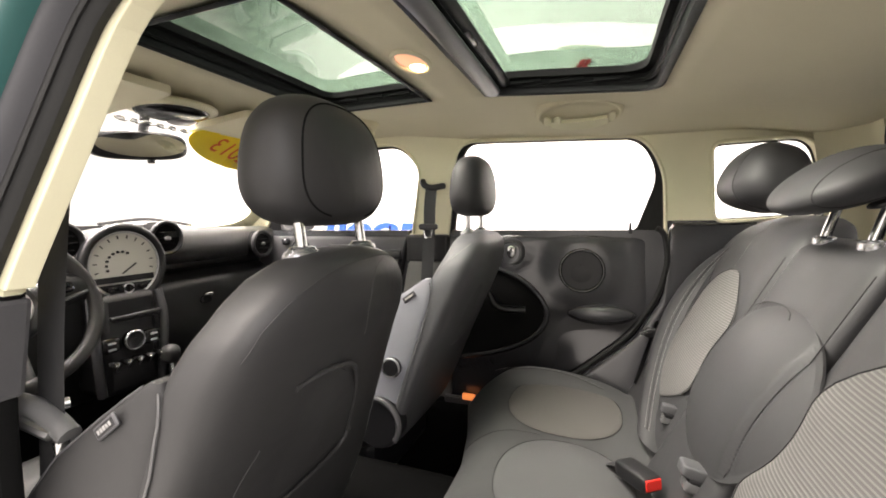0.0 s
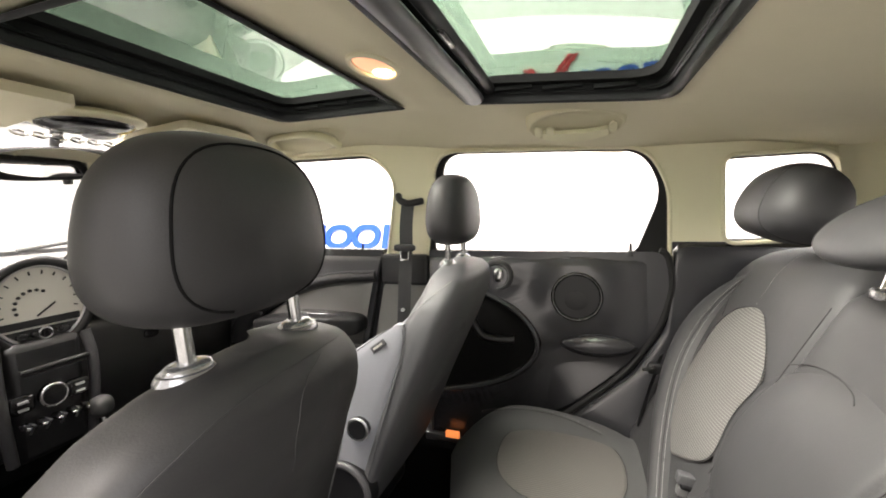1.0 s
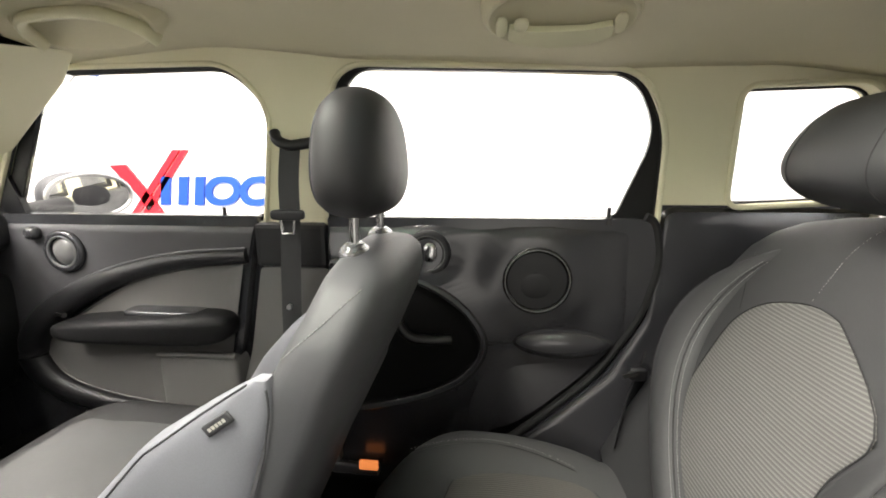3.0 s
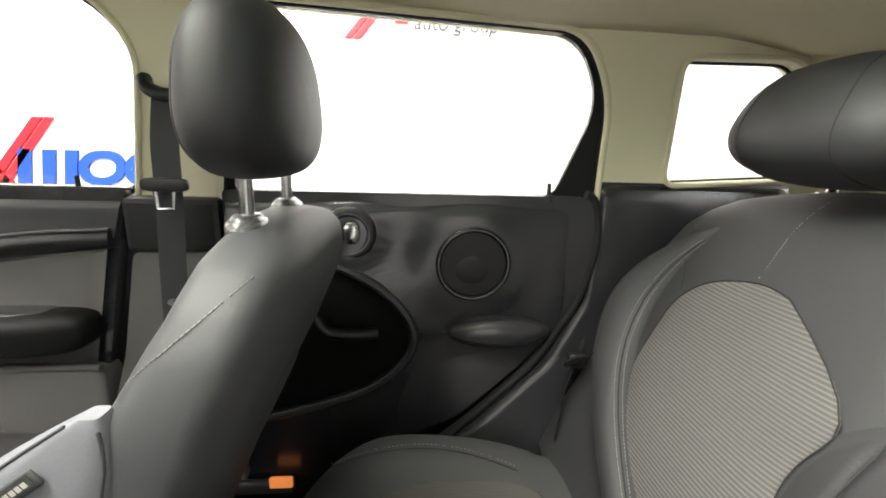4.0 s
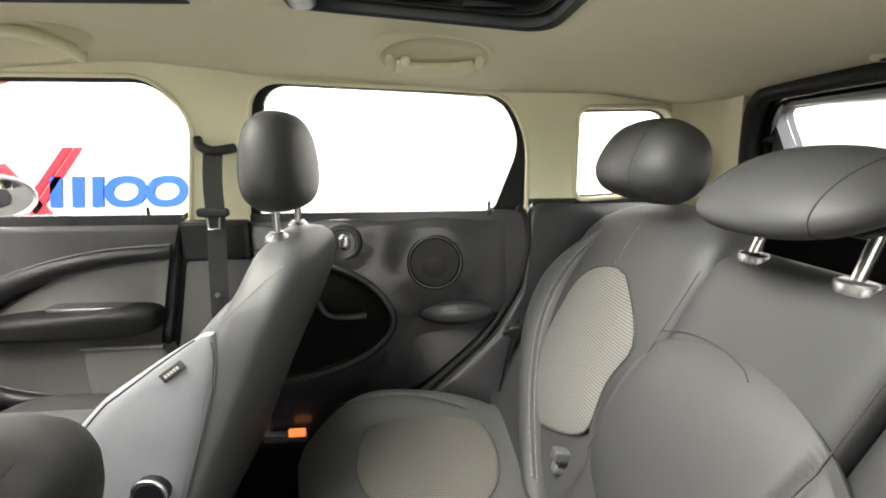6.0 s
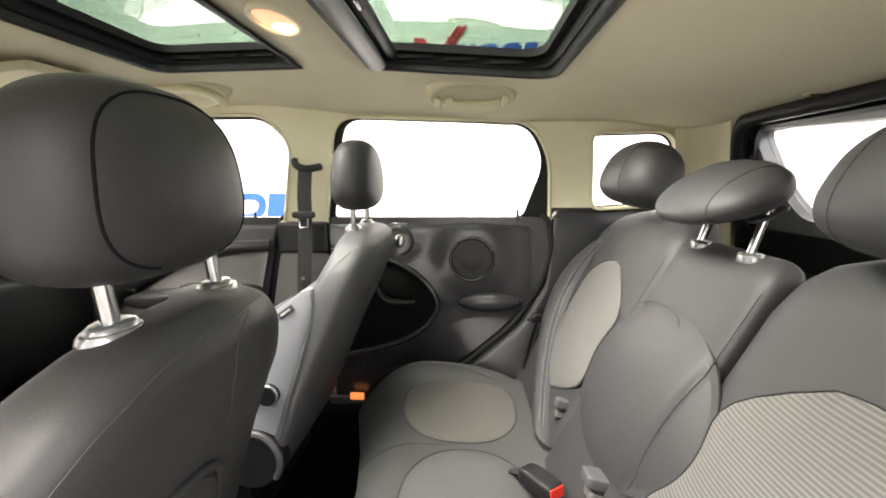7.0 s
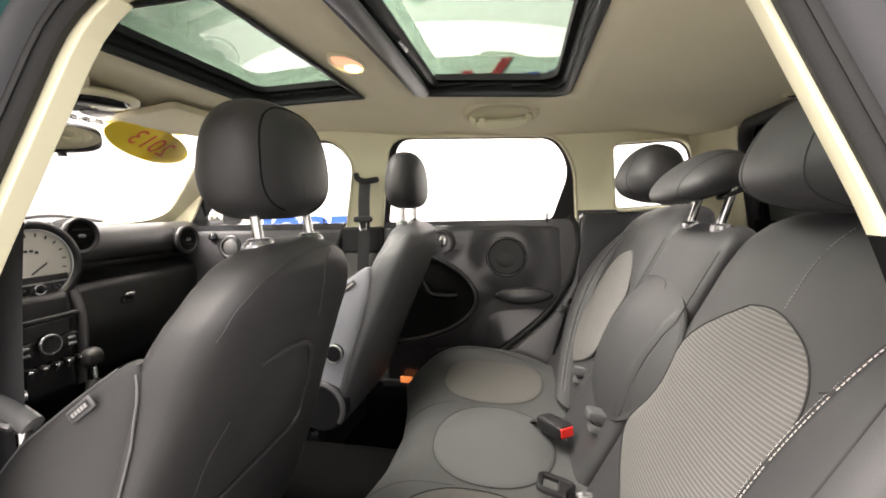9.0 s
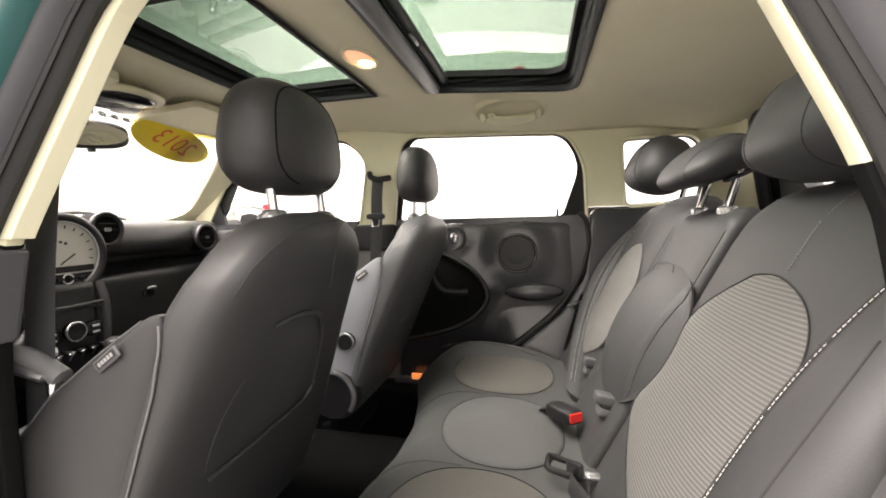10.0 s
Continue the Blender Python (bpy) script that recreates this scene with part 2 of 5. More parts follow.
def sheet(outer, holes, to3d, thick):
    """A plate with holes: 2D outlines, mapped by to3d(a, b) to a front, and by to3d + thick to a back."""
    bm = bmesh.new()
    edges = []
    loops = []
    for loop in [outer] + holes:
        vs = [bm.verts.new(to3d(p[0], p[1])) for p in loop]
        loops.append(vs)
        edges += [bm.edges.new((vs[i], vs[(i + 1) % len(vs)])) for i in range(len(vs))]
    bmesh.ops.triangle_fill(bm, edges=edges, use_beauty=True)
    front = list(bm.faces)
    dup = bmesh.ops.duplicate(bm, geom=list(bm.verts) + list(bm.edges) + front)
    vmap = dup["vert_map"]
    t = Vector(thick)
    for vs in loops:
        for v in vs:
            vmap[v].co += t
    for vs in loops:
        for i in range(len(vs)):
            a, b = vs[i], vs[(i + 1) % len(vs)]
            bm.faces.new((a, b, vmap[b], vmap[a]))
    return bm


def skin(outline, holes, fn, cuts=3, rounds=2):
    """A curved plate: outlines in x and z are filled, cut fine and set on y = fn(x, z)."""
    bm = bmesh.new()
    edges = []
    for loop in [outline] + holes:
        vs = [bm.verts.new((q[0], 0, q[1])) for q in loop]
        edges += [bm.edges.new((vs[i], vs[(i + 1) % len(vs)])) for i in range(len(vs))]
    bmesh.ops.triangle_fill(bm, edges=edges, use_beauty=True)
    for _ in range(rounds):
        bmesh.ops.subdivide_edges(bm, edges=list(bm.edges), cuts=cuts, use_grid_fill=True)
    for v in bm.verts:
        v.co.y = fn(v.co.x, v.co.z)
    return bm


def grid(fn, us, vs, thick=None):
    """A surface fn(u, v) over lists of values, with thickness thick along a vector."""
    bm = bmesh.new()
    a = [[bm.verts.new(fn(u, v)) for v in vs] for u in us]
    for i in range(len(us) - 1):
        for j in range(len(vs) - 1):
            bm.faces.new((a[i][j], a[i + 1][j], a[i + 1][j + 1], a[i][j + 1]))
    if thick is not None:
        t = Vector(thick)
        b = [[bm.verts.new(v.co + t) for v in r] for r in a]
        for i in range(len(us) - 1):
            for j in range(len(vs) - 1):
                bm.faces.new((b[i][j], b[i][j + 1], b[i + 1][j + 1], b[i + 1][j]))
        rim = [(0, j) for j in range(len(vs))] + [(i, len(vs) - 1) for i in range(1, len(us))]
        rim += [(len(us) - 1, j) for j in range(len(vs) - 2, -1, -1)] + [(i, 0) for i in range(len(us) - 2, 0, -1)]
        for k in range(len(rim)):
            (i, j), (m, n) = rim[k], rim[(k + 1) % len(rim)]
            bm.faces.new((a[i][j], a[m][n], b[m][n], b[i][j]))
    return bm


def span(a, b, n):
    return [a + (b - a) * i / n for i in range(n + 1)]


def pad(outline, base, normal, puff, rows=9, power=2.2, sink=0.006, soft=0.6):
    """A padded patch on a surface: outline in 2D, base(a, b) its place, raised along normal by puff in the middle."""
    n = Vector(normal).normalized()
    k = len(outline)
    cx = sum(p[0] for p in outline) / k
    cy = sum(p[1] for p in outline) / k
    bm = bmesh.new()
    rings = []
    for i in range(rows + 1):
        f = 1 - (i / rows) ** 1.6
        ring = []
        for p in outline:
            a, b = cx + (p[0] - cx) * f, cy + (p[1] - cy) * f
            ring.append(base(a, b) + n * (puff * (1 - f ** power) ** soft - (sink if i == 0 else 0)))
        rings.append(ring)
    vs = [[bm.verts.new(p) for p in r] for r in rings[:-1]]
    mid = bm.verts.new(rings[-1][0])
    for r0, r1 in zip(vs, vs[1:]):
        for i in range(k):
            j = (i + 1) % k
            bm.faces.new((r0[i], r0[j], r1[j], r1[i]))
    for i in range(k):
        bm.faces.new((vs[-1][i], vs[-1][(i + 1) % k], mid))
    return bm

# ---- the studio round the car ----
tagged(part("ground", box((0, 0, -0.01), (60, 60, 0.02)), FLOORM, smooth=False), "grey smooth studio floor", "floor", kind="structure")
WALL_Y = 3.75
tagged(part("wall_studio", box((0, WALL_Y + 0.1, 3.0), (40, 0.2, 6.0)), WALLM, smooth=False), "bright white painted studio wall with lettering", "wall", kind="structure")

# ---- car shell ----


def side_y(z):
    """Half width of the cabin's inner side at a height."""
    return 0.705 - 0.20 * max(0.0, z - 1.08)


def roof_z(x, y):
    z = 1.498 - 0.085 * (x + 0.5) ** 2 if x < 0.2 else 1.4564 - 0.143 * (x - 0.2)
    k = min(1.0, max(0.0, (x - 0.10) / 0.35))
    k2 = min(1.0, max(0.0, (-0.40 - x) / 0.30))
    return z - 0.055 * (1 - 0.65 * k - 0.50 * k2) * (abs(y) / 0.6) ** 4


FRONT_WIN = [(-1.365, 1.092), (-1.142, 1.418), (-0.687, 1.418), (-0.612, 1.335), (-0.674, 1.092)]
REAR_WIN = [(-0.485, 1.092), (-0.420, 1.414), (0.174, 1.390), (0.234, 1.277), (0.172, 1.092)]
QUARTER = [(0.400, 1.122), (0.378, 1.358), (0.622, 1.362), (0.70, 1.14)]
front_glass = roundpoly(FRONT_WIN, [0.01, 0.03, 0.10, 0.06, 0.01])
rear_glass = roundpoly(REAR_WIN, [0.01, 0.06, 0.08, 0.06, 0.02])
front_hole = roundpoly([(-1.43, 1.075), (-1.165, 1.426), (-0.68, 1.424), (-0.605, 1.337), (-0.668, 1.075)], [0.01, 0.06, 0.10, 0.06, 0.01])
rear_hole = roundpoly([(-0.505, 1.075), (-0.444, 1.417), (0.180, 1.392), (0.243, 1.285), (0.256, 1.075)], [0.01, 0.07, 0.08, 0.08, 0.01])
quarter_hole = roundpoly(QUARTER, [0.03, 0.03, 0.05, 0.04])
DOOR_HOLE = roundpoly([(-0.53, 0.95), (-0.497, 1.07), (-0.368, 1.375), (0.150, 1.400), (0.220, 1.328), (0.300, 1.117), (0.325, 1.00), (0.33, 0.72), (0.12, 0.52), (0.06, 0.38), (-0.53, 0.38)], [0.05, 0.05, 0.08, 0.08, 0.045, 0.05, 0.1, 0.2, 0.1, 0.05, 0.05])


def far(x, z):
    return V(x, side_y(z), z)


def near_y(z):
    return -0.615 + 0.20 * max(0.0, z - 1.08)


def near(x, z):
    return V(x, near_y(z), z)


outer_r = [(-1.56, 1.06), (-1.13, 1.45), (-0.5, 1.466), (0.3, 1.44), (0.68, 1.410), (0.71, 1.123), (0.262, 1.123), (0.262, 1.06)]
wall_r = tagged(part("wall_right", sheet([V(*p) for p in outer_r], [front_hole, rear_hole, quarter_hole], far, (0, 0.05, 0)), CREAMP, smooth=False, bevel=0.008), "cream plastic pillar trim round the side windows", "pillar trim", kind="structure")
lead = sorted([p for p in DOOR_HOLE if p[1] > 1.12], key=lambda p: math.atan2(p[1] - 1.1, p[0] + 0.10))
outer_u = [(-1.56, 1.072), (-1.13, 1.45), (-0.5, 1.466), (0.3, 1.44), (0.68, 1.410), (0.71, 1.118), (0.300, 1.118)] + lead + [(-0.497, 1.072)]
wall_l = tagged(part("wall_left", sheet([V(*p) for p in outer_u], [front_hole, quarter_hole], near, (0, -0.035, 0)), CREAMP, smooth=False, bevel=0.006), "cream plastic pillar trim round the open rear doorway", "pillar trim", kind="structure")
part("wall_left_lower", sheet([V(*p) for p in [(-1.70, 0.33), (-1.70, 1.070), (-0.497, 1.070), (-0.53, 0.95), (-0.53, 0.38), (0.06, 0.38), (0.06, 0.33)]], [], near, (0, -0.05, 0)), MATTEB, smooth=False)
tagged(part("wall_left_rear", box((0.64, -0.735, 0.72), (0.62, 0.04, 0.80)), DOOR, smooth=False), "dark grey plastic trim beside the rear seat", "trim", kind="structure")
tagged(bpy.data.objects["wall_left_lower"], "dark grey plastic lower trim beside the open doorway", "trim", kind="structure")

tagged(part("pillar_cover", sheet([V(*p) for p in [(-0.60, 1.067), (-0.488, 1.067), (-0.518, 0.958), (-0.60, 0.958)]], [], lambda x, z: near(x, z) + V(0, 0.004, 0), (0, -0.055, 0)), LEATHER2, smooth=False, bevel=0.006), "grey plastic cover low on the near pillar", "pillar trim", kind="structure")
# door frames in black, with their glass
for n, hole, glass in (("window_1", front_hole, front_glass), ("window_2", rear_hole, rear_glass)):
    w = thing(n, "clear side window glass in a thin black frame", "window", kind="structure")
    part("window_frame", sheet([V(p[0], p[1]) for p in hole], [glass], lambda x, z: V(x, side_y(z) + 0.014, z), (0, 0.014, 0)), RUBBER, w, smooth=False)
    p = part("pane", sheet([V(*q) for q in glass], [], lambda x, z: V(x, side_y(z) + 0.019, z), (0, 0.004, 0)), GLASS, w, smooth=False)
    p.visible_shadow = False
    part("seal", tube([V(q[0], side_y(q[1]) + 0.008, q[1]) for q in hole], 0.0035, 8, wrap=True), RUBBER, w, "black rubber window seal")
for n, fn, sg in (("window_3", far, 1), ("window_4", near, -1)):
    w = thing(n, "small rear quarter window glass", "window", kind="structure")
    p = part("pane", sheet([V(*q) for q in quarter_hole], [], lambda x, z, fn=fn, sg=sg: fn(x, z) + V(0, 0.035 * sg, 0), (0, 0.004 * sg, 0)), GLASS, w, smooth=False)
    p.visible_shadow = False
    part("seal", tube([fn(q[0], q[1]) + V(0, 0.03 * sg, 0) for q in quarter_hole], 0.005, 6, wrap=True), RUBBER, w)

# jamb of the open rear doorway: seal, painted flange and outer skin


DOOR_HOLE = [DOOR_HOLE[i].lerp(DOOR_HOLE[(i + 1) % len(DOOR_HOLE)], t / 6) for i in range(len(DOOR_HOLE)) for t in range(6)]


def grown(poly, d):
    out = []
    n = len(poly)
    area = sum(poly[i][0] * poly[(i + 1) % n][1] - poly[(i + 1) % n][0] * poly[i][1] for i in range(n))
    sg = 1 if area > 0 else -1
    for i in range(n):
        t = Vector(poly[(i + 1) % n]) - Vector(poly[i - 1])
        if t.length < 1e-6:
            t = Vector((1, 0))
        t.normalize()
        out.append(Vector((poly[i][0] + sg * t.y * d, poly[i][1] - sg * t.x * d)))
    return out


for hole in (front_hole, rear_hole, quarter_hole):
    part("lip", tube([V(q[0], side_y(q[1]) - 0.001, q[1]) for q in grown(hole, 0.005)], 0.006, 8, wrap=True), CREAMP, wall_r)


def jamb(steps, upper):
    """A strip round the doorway, its upper or its lower part."""
    keep = [i for i, p in enumerate(DOOR_HOLE) if (p[1] > (1.0705 if p[0] < 0 else 1.1185)) == upper]
    run = [i for i in range(len(DOOR_HOLE)) if i in keep]
    first = next(i for i in run if (i - 1) % len(DOOR_HOLE) not in keep)
    run = [(first + k) % len(DOOR_HOLE) for k in range(len(run))]
    run = [(first - 1) % len(DOOR_HOLE)] + run if not upper else run
    if not upper:
        run = run + [(run[-1] + 1) % len(DOOR_HOLE)]
    rings = []
    for d, dy in steps:
        g = grown(DOOR_HOLE, d)
        rings.append([V(g[i][0], near_y(g[i][1]) - dy, g[i][1]) for i in run])
    return loft(rings, caps=False, closed=False)


jm = thing("door_jamb", "open rear doorway with rubber seal and painted edge", "door frame", kind="structure")
def jamb_part(name, steps, m, label, low=None):
    """A strip round the doorway; low gives it another material under the waistline."""
    part(name, jamb(steps, True), m, jm, label)
    part(name, jamb(steps, False), low or m, jm)


jamb_part("lining", [(0.0, 0.0), (-0.005, 0.006), (-0.005, 0.020), (0.003, 0.025)], CREAMP, "cream lining", MATTEB)
rise = sorted([p for p in DOOR_HOLE if p[0] < -0.30 and 1.075 < p[1] < 1.36], key=lambda p: p[1])
part("pillar_edge", sheet([V(p[0] - 0.004, p[1]) for p in rise] + [V(p[0] + 0.017, p[1]) for p in reversed(rise)], [], near, (0, -0.024, 0)), CREAMP, jm, "cream pillar edge", smooth=False, bevel=0.005)
jamb_part("seal", [(0.000, 0.023), (-0.004, 0.027), (-0.005, 0.033), (-0.002, 0.038), (0.005, 0.042)], RUBBER, "black rubber door seal")
jamb_part("lip", [(0.004, 0.0415), (0.003, 0.044), (0.006, 0.046), (0.010, 0.046)], RUBBER, "thin rubber edge")
jamb_part("flange", [(0.009, 0.0455), (0.012, 0.052), (0.018, 0.057), (0.024, 0.060), (0.030, 0.061)], GREYB, "grey painted door flange")
jamb_part("skin", [(0.028, 0.0605), (0.034, 0.070), (0.050, 0.078), (0.12, 0.082), (0.34, 0.04)], PAINT, "glossy dark green body paint")

# roof lining in strips round the two glass panels
OPEN_F, OPEN_R, OPEN_Y = (-0.79, -0.430), (-0.25, 0.185), 0.325


def roof(x, y):
    return V(x, y, roof_z(x, y))


bm = bmesh.new()
xs = span(-1.15, OPEN_F[0], 6) + span(OPEN_F[0], OPEN_F[1], 6)[1:] + span(OPEN_F[1], OPEN_R[0], 3)[1:] + span(OPEN_R[0], OPEN_R[1], 6)[1:] + span(OPEN_R[1], 0.80, 10)[1:]
ys = span(-0.66, -OPEN_Y, 8) + span(-OPEN_Y, OPEN_Y, 10)[1:] + span(OPEN_Y, 0.66, 8)[1:]


def front_x(x, y):
    """Draws the front of the headliner back to the curved top of the windscreen."""
    if x >= OPEN_F[0]:
        return x
    return OPEN_F[0] + (x - OPEN_F[0]) * (OPEN_F[0] + 1.155 - 0.10 * (abs(y) / 0.7) ** 2) / (OPEN_F[0] + 1.15)


vv = {(i, j): bm.verts.new(roof(front_x(x, y), y)) for i, x in enumerate(xs) for j, y in enumerate(ys)}
for i in range(len(xs) - 1):
    for j in range(len(ys) - 1):
        mx, my = (xs[i] + xs[i + 1]) / 2, (ys[j] + ys[j + 1]) / 2
        if abs(my) < OPEN_Y and (OPEN_F[0] < mx < OPEN_F[1] or OPEN_R[0] < mx < OPEN_R[1]):
            continue
        bm.faces.new((vv[i, j], vv[i + 1, j], vv[i + 1, j + 1], vv[i, j + 1]))
for v in [v for v in bm.verts if not v.link_faces]:
    bm.verts.remove(v)
ceiling = part("ceiling", bm, CREAM)
mod = ceiling.modifiers.new("thick", "SOLIDIFY")
mod.thickness, mod.offset = 0.03, 1.0
tagged(ceiling, "cream fabric headliner with two glass roof panels", "headliner", kind="structure")
tagged(part("roof_skin", grid(lambda x, y: V(x, y, roof_z(x, y * 0.9) + 0.05), span(-1.06, -0.80, 4), span(-0.62, 0.62, 12), (0, 0, 0.01)), PAINT), "dark green car roof skin", "car roof", kind="structure")

# sunroof: dark frames under green glass


def frame_ring(x0, x1, y1, rad, steps):
    """Rings round a roof opening; steps of (grow, height)."""
    rings = []
    for d, h in steps:
        o = roundpoly([(x0 - d, -y1 - d), (x1 + d, -y1 - d), (x1 + d, y1 + d), (x0 - d, y1 + d)], rad, 8)
        rings.append([V(p[0], p[1], roof_z(p[0], p[1]) + h) for p in o])
    return loft(rings, caps=False)


for n, (x0, x1), rad, gx in (("window_5", OPEN_F, [0.05, 0.012, 0.012, 0.05], (-0.80, -0.420)), ("window_6", OPEN_R, [0.012, 0.07, 0.07, 0.012], (-0.26, 0.195))):
    w = thing(n, "green tinted glass roof panel in a black frame", "sunroof", kind="structure")
    part("edge_trim", frame_ring(x0, x1, OPEN_Y, rad, [(0.010, -0.003), (0.002, -0.006), (-0.006, -0.003), (-0.008, 0.014), (-0.016, 0.016)]), ROOFT, w, "dark grey edge trim")
    part("window_frame", frame_ring(x0, x1, OPEN_Y, rad, [(-0.014, 0.012), (-0.016, 0.030), (-0.030, 0.032), (-0.032, 0.050), (0.02, 0.052)]), MATTEB, w, "black sunroof frame")
    g = part("pane", grid(lambda x, y: V(x, y, roof_z(x, y) + 0.047), span(gx[0], gx[1], 12), span(-0.34, 0.34, 16), (0, 0, 0.005)), GREEN, w, "green tinted glass")
    g.visible_shadow = False
    for xa in (0.25, 0.5, 0.75):
        xx = x0 + (x1 - x0) * xa
        part("slot", box((xx, OPEN_Y - 0.018, roof_z(xx, OPEN_Y) + 0.024), ((x1 - x0) * 0.2, 0.006, 0.010)), MATTEB, w, smooth=False, bevel=0.002)
rail = thing("roof_rail", "dark grey roof blind rail with a latch slot", "sunroof rail", kind="structure")
part("rail", tube([V(-0.236, y, roof_z(-0.236, y) + 0.004) for y in span(-0.318, 0.318, 20)], 0.024, 14, flat=0.6, up=(1, 0, 0)), LEATHER2, rail)
part("blind_bar", tube([V(-0.196, y, roof_z(-0.196, y) + 0.022) for y in span(-0.312, 0.312, 20)], 0.014, 10, flat=0.7, up=(1, 0, 0)), ROOFT, rail)
part("latch", box((-0.196, -0.02, roof_z(-0.196, 0) + 0.014), (0.012, 0.07, 0.012)), GLOSSB, rail, bevel=0.004)

# floor pan, firewall, rear end
tagged(part("floor", box((-0.38, 0.09, 0.32), (2.66, 1.52, 0.04)), CARPET, smooth=False), "black carpeted car floor", "floor", kind="structure")
tagged(part("wall_front", box((-1.66, 0.06, 0.70), (0.04, 1.60, 0.80)), BLACK, smooth=False), "black firewall under the dashboard", "wall", kind="structure")
tagged(part("tunnel", blob((-0.80, 0.0, 0.36), (0.80, 0.12, 0.14), 0.4, 0.4), CARPET), "black carpeted transmission tunnel", "floor", kind="structure")


def hatch(y, z):
    return V(0.775 + (1.36 - z) * 0.30 - 0.04 * (abs(y) / 0.5) ** 3, y, z)


hatch_hole = roundpoly([(-0.375, 1.110), (-0.440, 1.200), (-0.472, 1.345), (-0.20, 1.332), (0.20, 1.332), (0.472, 1.345), (0.440, 1.200), (0.375, 1.110)], [0.03, 0.05, 0.03, 0.05, 0.05, 0.03, 0.05, 0.03])
tail = thing("tailgate", "grey plastic tailgate with a wide rear window", "tailgate", kind="structure")
part("panel", sheet([V(*p) for p in roundpoly([(-0.60, 0.36), (-0.60, 1.20), (-0.52, 1.400), (0.52, 1.400), (0.60, 1.20), (0.60, 0.36)], 0.05)], [hatch_hole], hatch, (0.05, 0, 0)), GREYT, tail, smooth=False, bevel=0.012)
part("lower_panel", sheet([V(-0.60, 0.36), V(-0.60, 1.083), V(0.60, 1.083), V(0.60, 0.36)], [], lambda y, z: hatch(y, z) + V(-0.012, 0, 0), (0.008, 0, 0)), MATTEB, tail, "black lower tailgate lining", smooth=False)
p = part("pane", sheet([V(*q) for q in hatch_hole], [], lambda y, z: hatch(y, z) + V(0.03, 0, 0), (0.004, 0, 0)), GLASS, tail, smooth=False)
p.visible_shadow = False
part("seal", tube([V(0.715 + (1.36 - p[1]) * 0.25, p[0], p[1]) for p in roundpoly([(-0.56, 0.95), (-0.515, 1.25), (-0.475, 1.372), (0.475, 1.372), (0.515, 1.25), (0.56, 0.95)], 0.06, 8)], 0.019, 10, wrap=True), RUBBER, tail, "thick black rubber tailgate seal")
part("seal_lip", tube([V(0.742 + (1.36 - p[1]) * 0.25, p[0] * 0.975, p[1]) for p in roundpoly([(-0.55, 0.95), (-0.505, 1.25), (-0.470, 1.362), (0.470, 1.362), (0.505, 1.25), (0.55, 0.95)], 0.06, 8)], 0.014, 8, wrap=True), GLOSSB, tail)
ring_a = roundpoly([(-0.56, 0.95), (-0.515, 1.25), (-0.475, 1.372), (0.475, 1.372), (0.515, 1.25), (0.56, 0.95)], 0.06, 8)
part("jamb_lining", loft([[V(0.715 + (1.36 - p[1]) * 0.25, p[0] * 1.01, p[1] + 0.004) for p in ring_a], [hatch(p[0] * 1.00, p[1] + 0.002) + V(0.006, 0, 0) for p in ring_a], [hatch(p[0] * 1.16, 1.10 + (p[1] - 1.10) * 1.12) + V(0.010, 0, 0) for p in ring_a]], caps=False), GREYT, tail, "grey jamb lining")
for y in (-0.48, 0.48):
    part("hook", blob((0.772, y, 1.275), (0.022, 0.012, 0.010)), BLACK, tail)
strut = part("gas_strut", tube([V(0.742, 0.020, 1.362), V(0.755, 0.055, 1.345), V(0.765, 0.095, 1.325)], 0.010, 10), SATIN, tail, "silver gas strut")
part("strut_mount", blob((0.730, 0.005, 1.372), (0.025, 0.045, 0.018), 0.6, 0.6), BLACK, strut)
for sg in (-1, 1):
    pl = [(0.62, 0.660), (0.655, 0.645), (0.690, 0.600), (0.706, 0.570), (0.710, 0.530)]
    c = curve([V(x, y, 0) for x, y in pl], 5)
    fn = lambda u, z, sg=sg, c=c: V(c[int(u)].x + (1.36 - z) * 0.22, sg * (c[int(u)].y - 0.20 * (z - 1.25)), z)
    tagged(part("pillar_rear", grid(fn, list(range(len(c))), span(1.00, 1.43, 6), (0.03, 0, 0)), CREAMP), "cream plastic rear pillar trim beside the tailgate", "pillar trim", kind="structure")
tagged(part("cargo_cover", box((0.66, 0, 0.98), (0.38, 1.30, 0.02)), BLACK, bevel=0.006), "black parcel shelf behind the rear seat", "shelf", kind="structure")

# ---- doors ----


def dp(x, z):
    return V(x, 0.700 + 0.02 * max(0, (1.0 - z)), z)


def door(name, pts, rr, label, holes=()):
    d = thing(name, label, "door", kind="structure")
    part("panel", sheet([V(*p) for p in roundpoly(pts, rr, 8)], [list(h) for h in holes], lambda x, z: dp(x, z) + V(0, -0.016, 0), (0, 0.03, 0)), DOOR, d, smooth=True, bevel=0.012)
    return d


PK = [(-0.485, 0.985), (-0.40, 0.985), (-0.30, 0.953), (-0.205, 0.905), (-0.145, 0.845), (-0.122, 0.785), (-0.145, 0.725), (-0.215, 0.668), (-0.33, 0.625), (-0.485, 0.59)]
pk = curve([V(x, 0, z) for x, z in PK], 6)
R2 = [(-0.497, 1.092), (0.244, 1.092), (0.262, 1.0), (0.235, 0.87), (0.15, 0.735), (-0.05, 0.57), (-0.30, 0.42), (-0.497, 0.42)]
R2r = [0.01, 0.03, 0.1, 0.1, 0.1, 0.1, 0.05, 0.01]
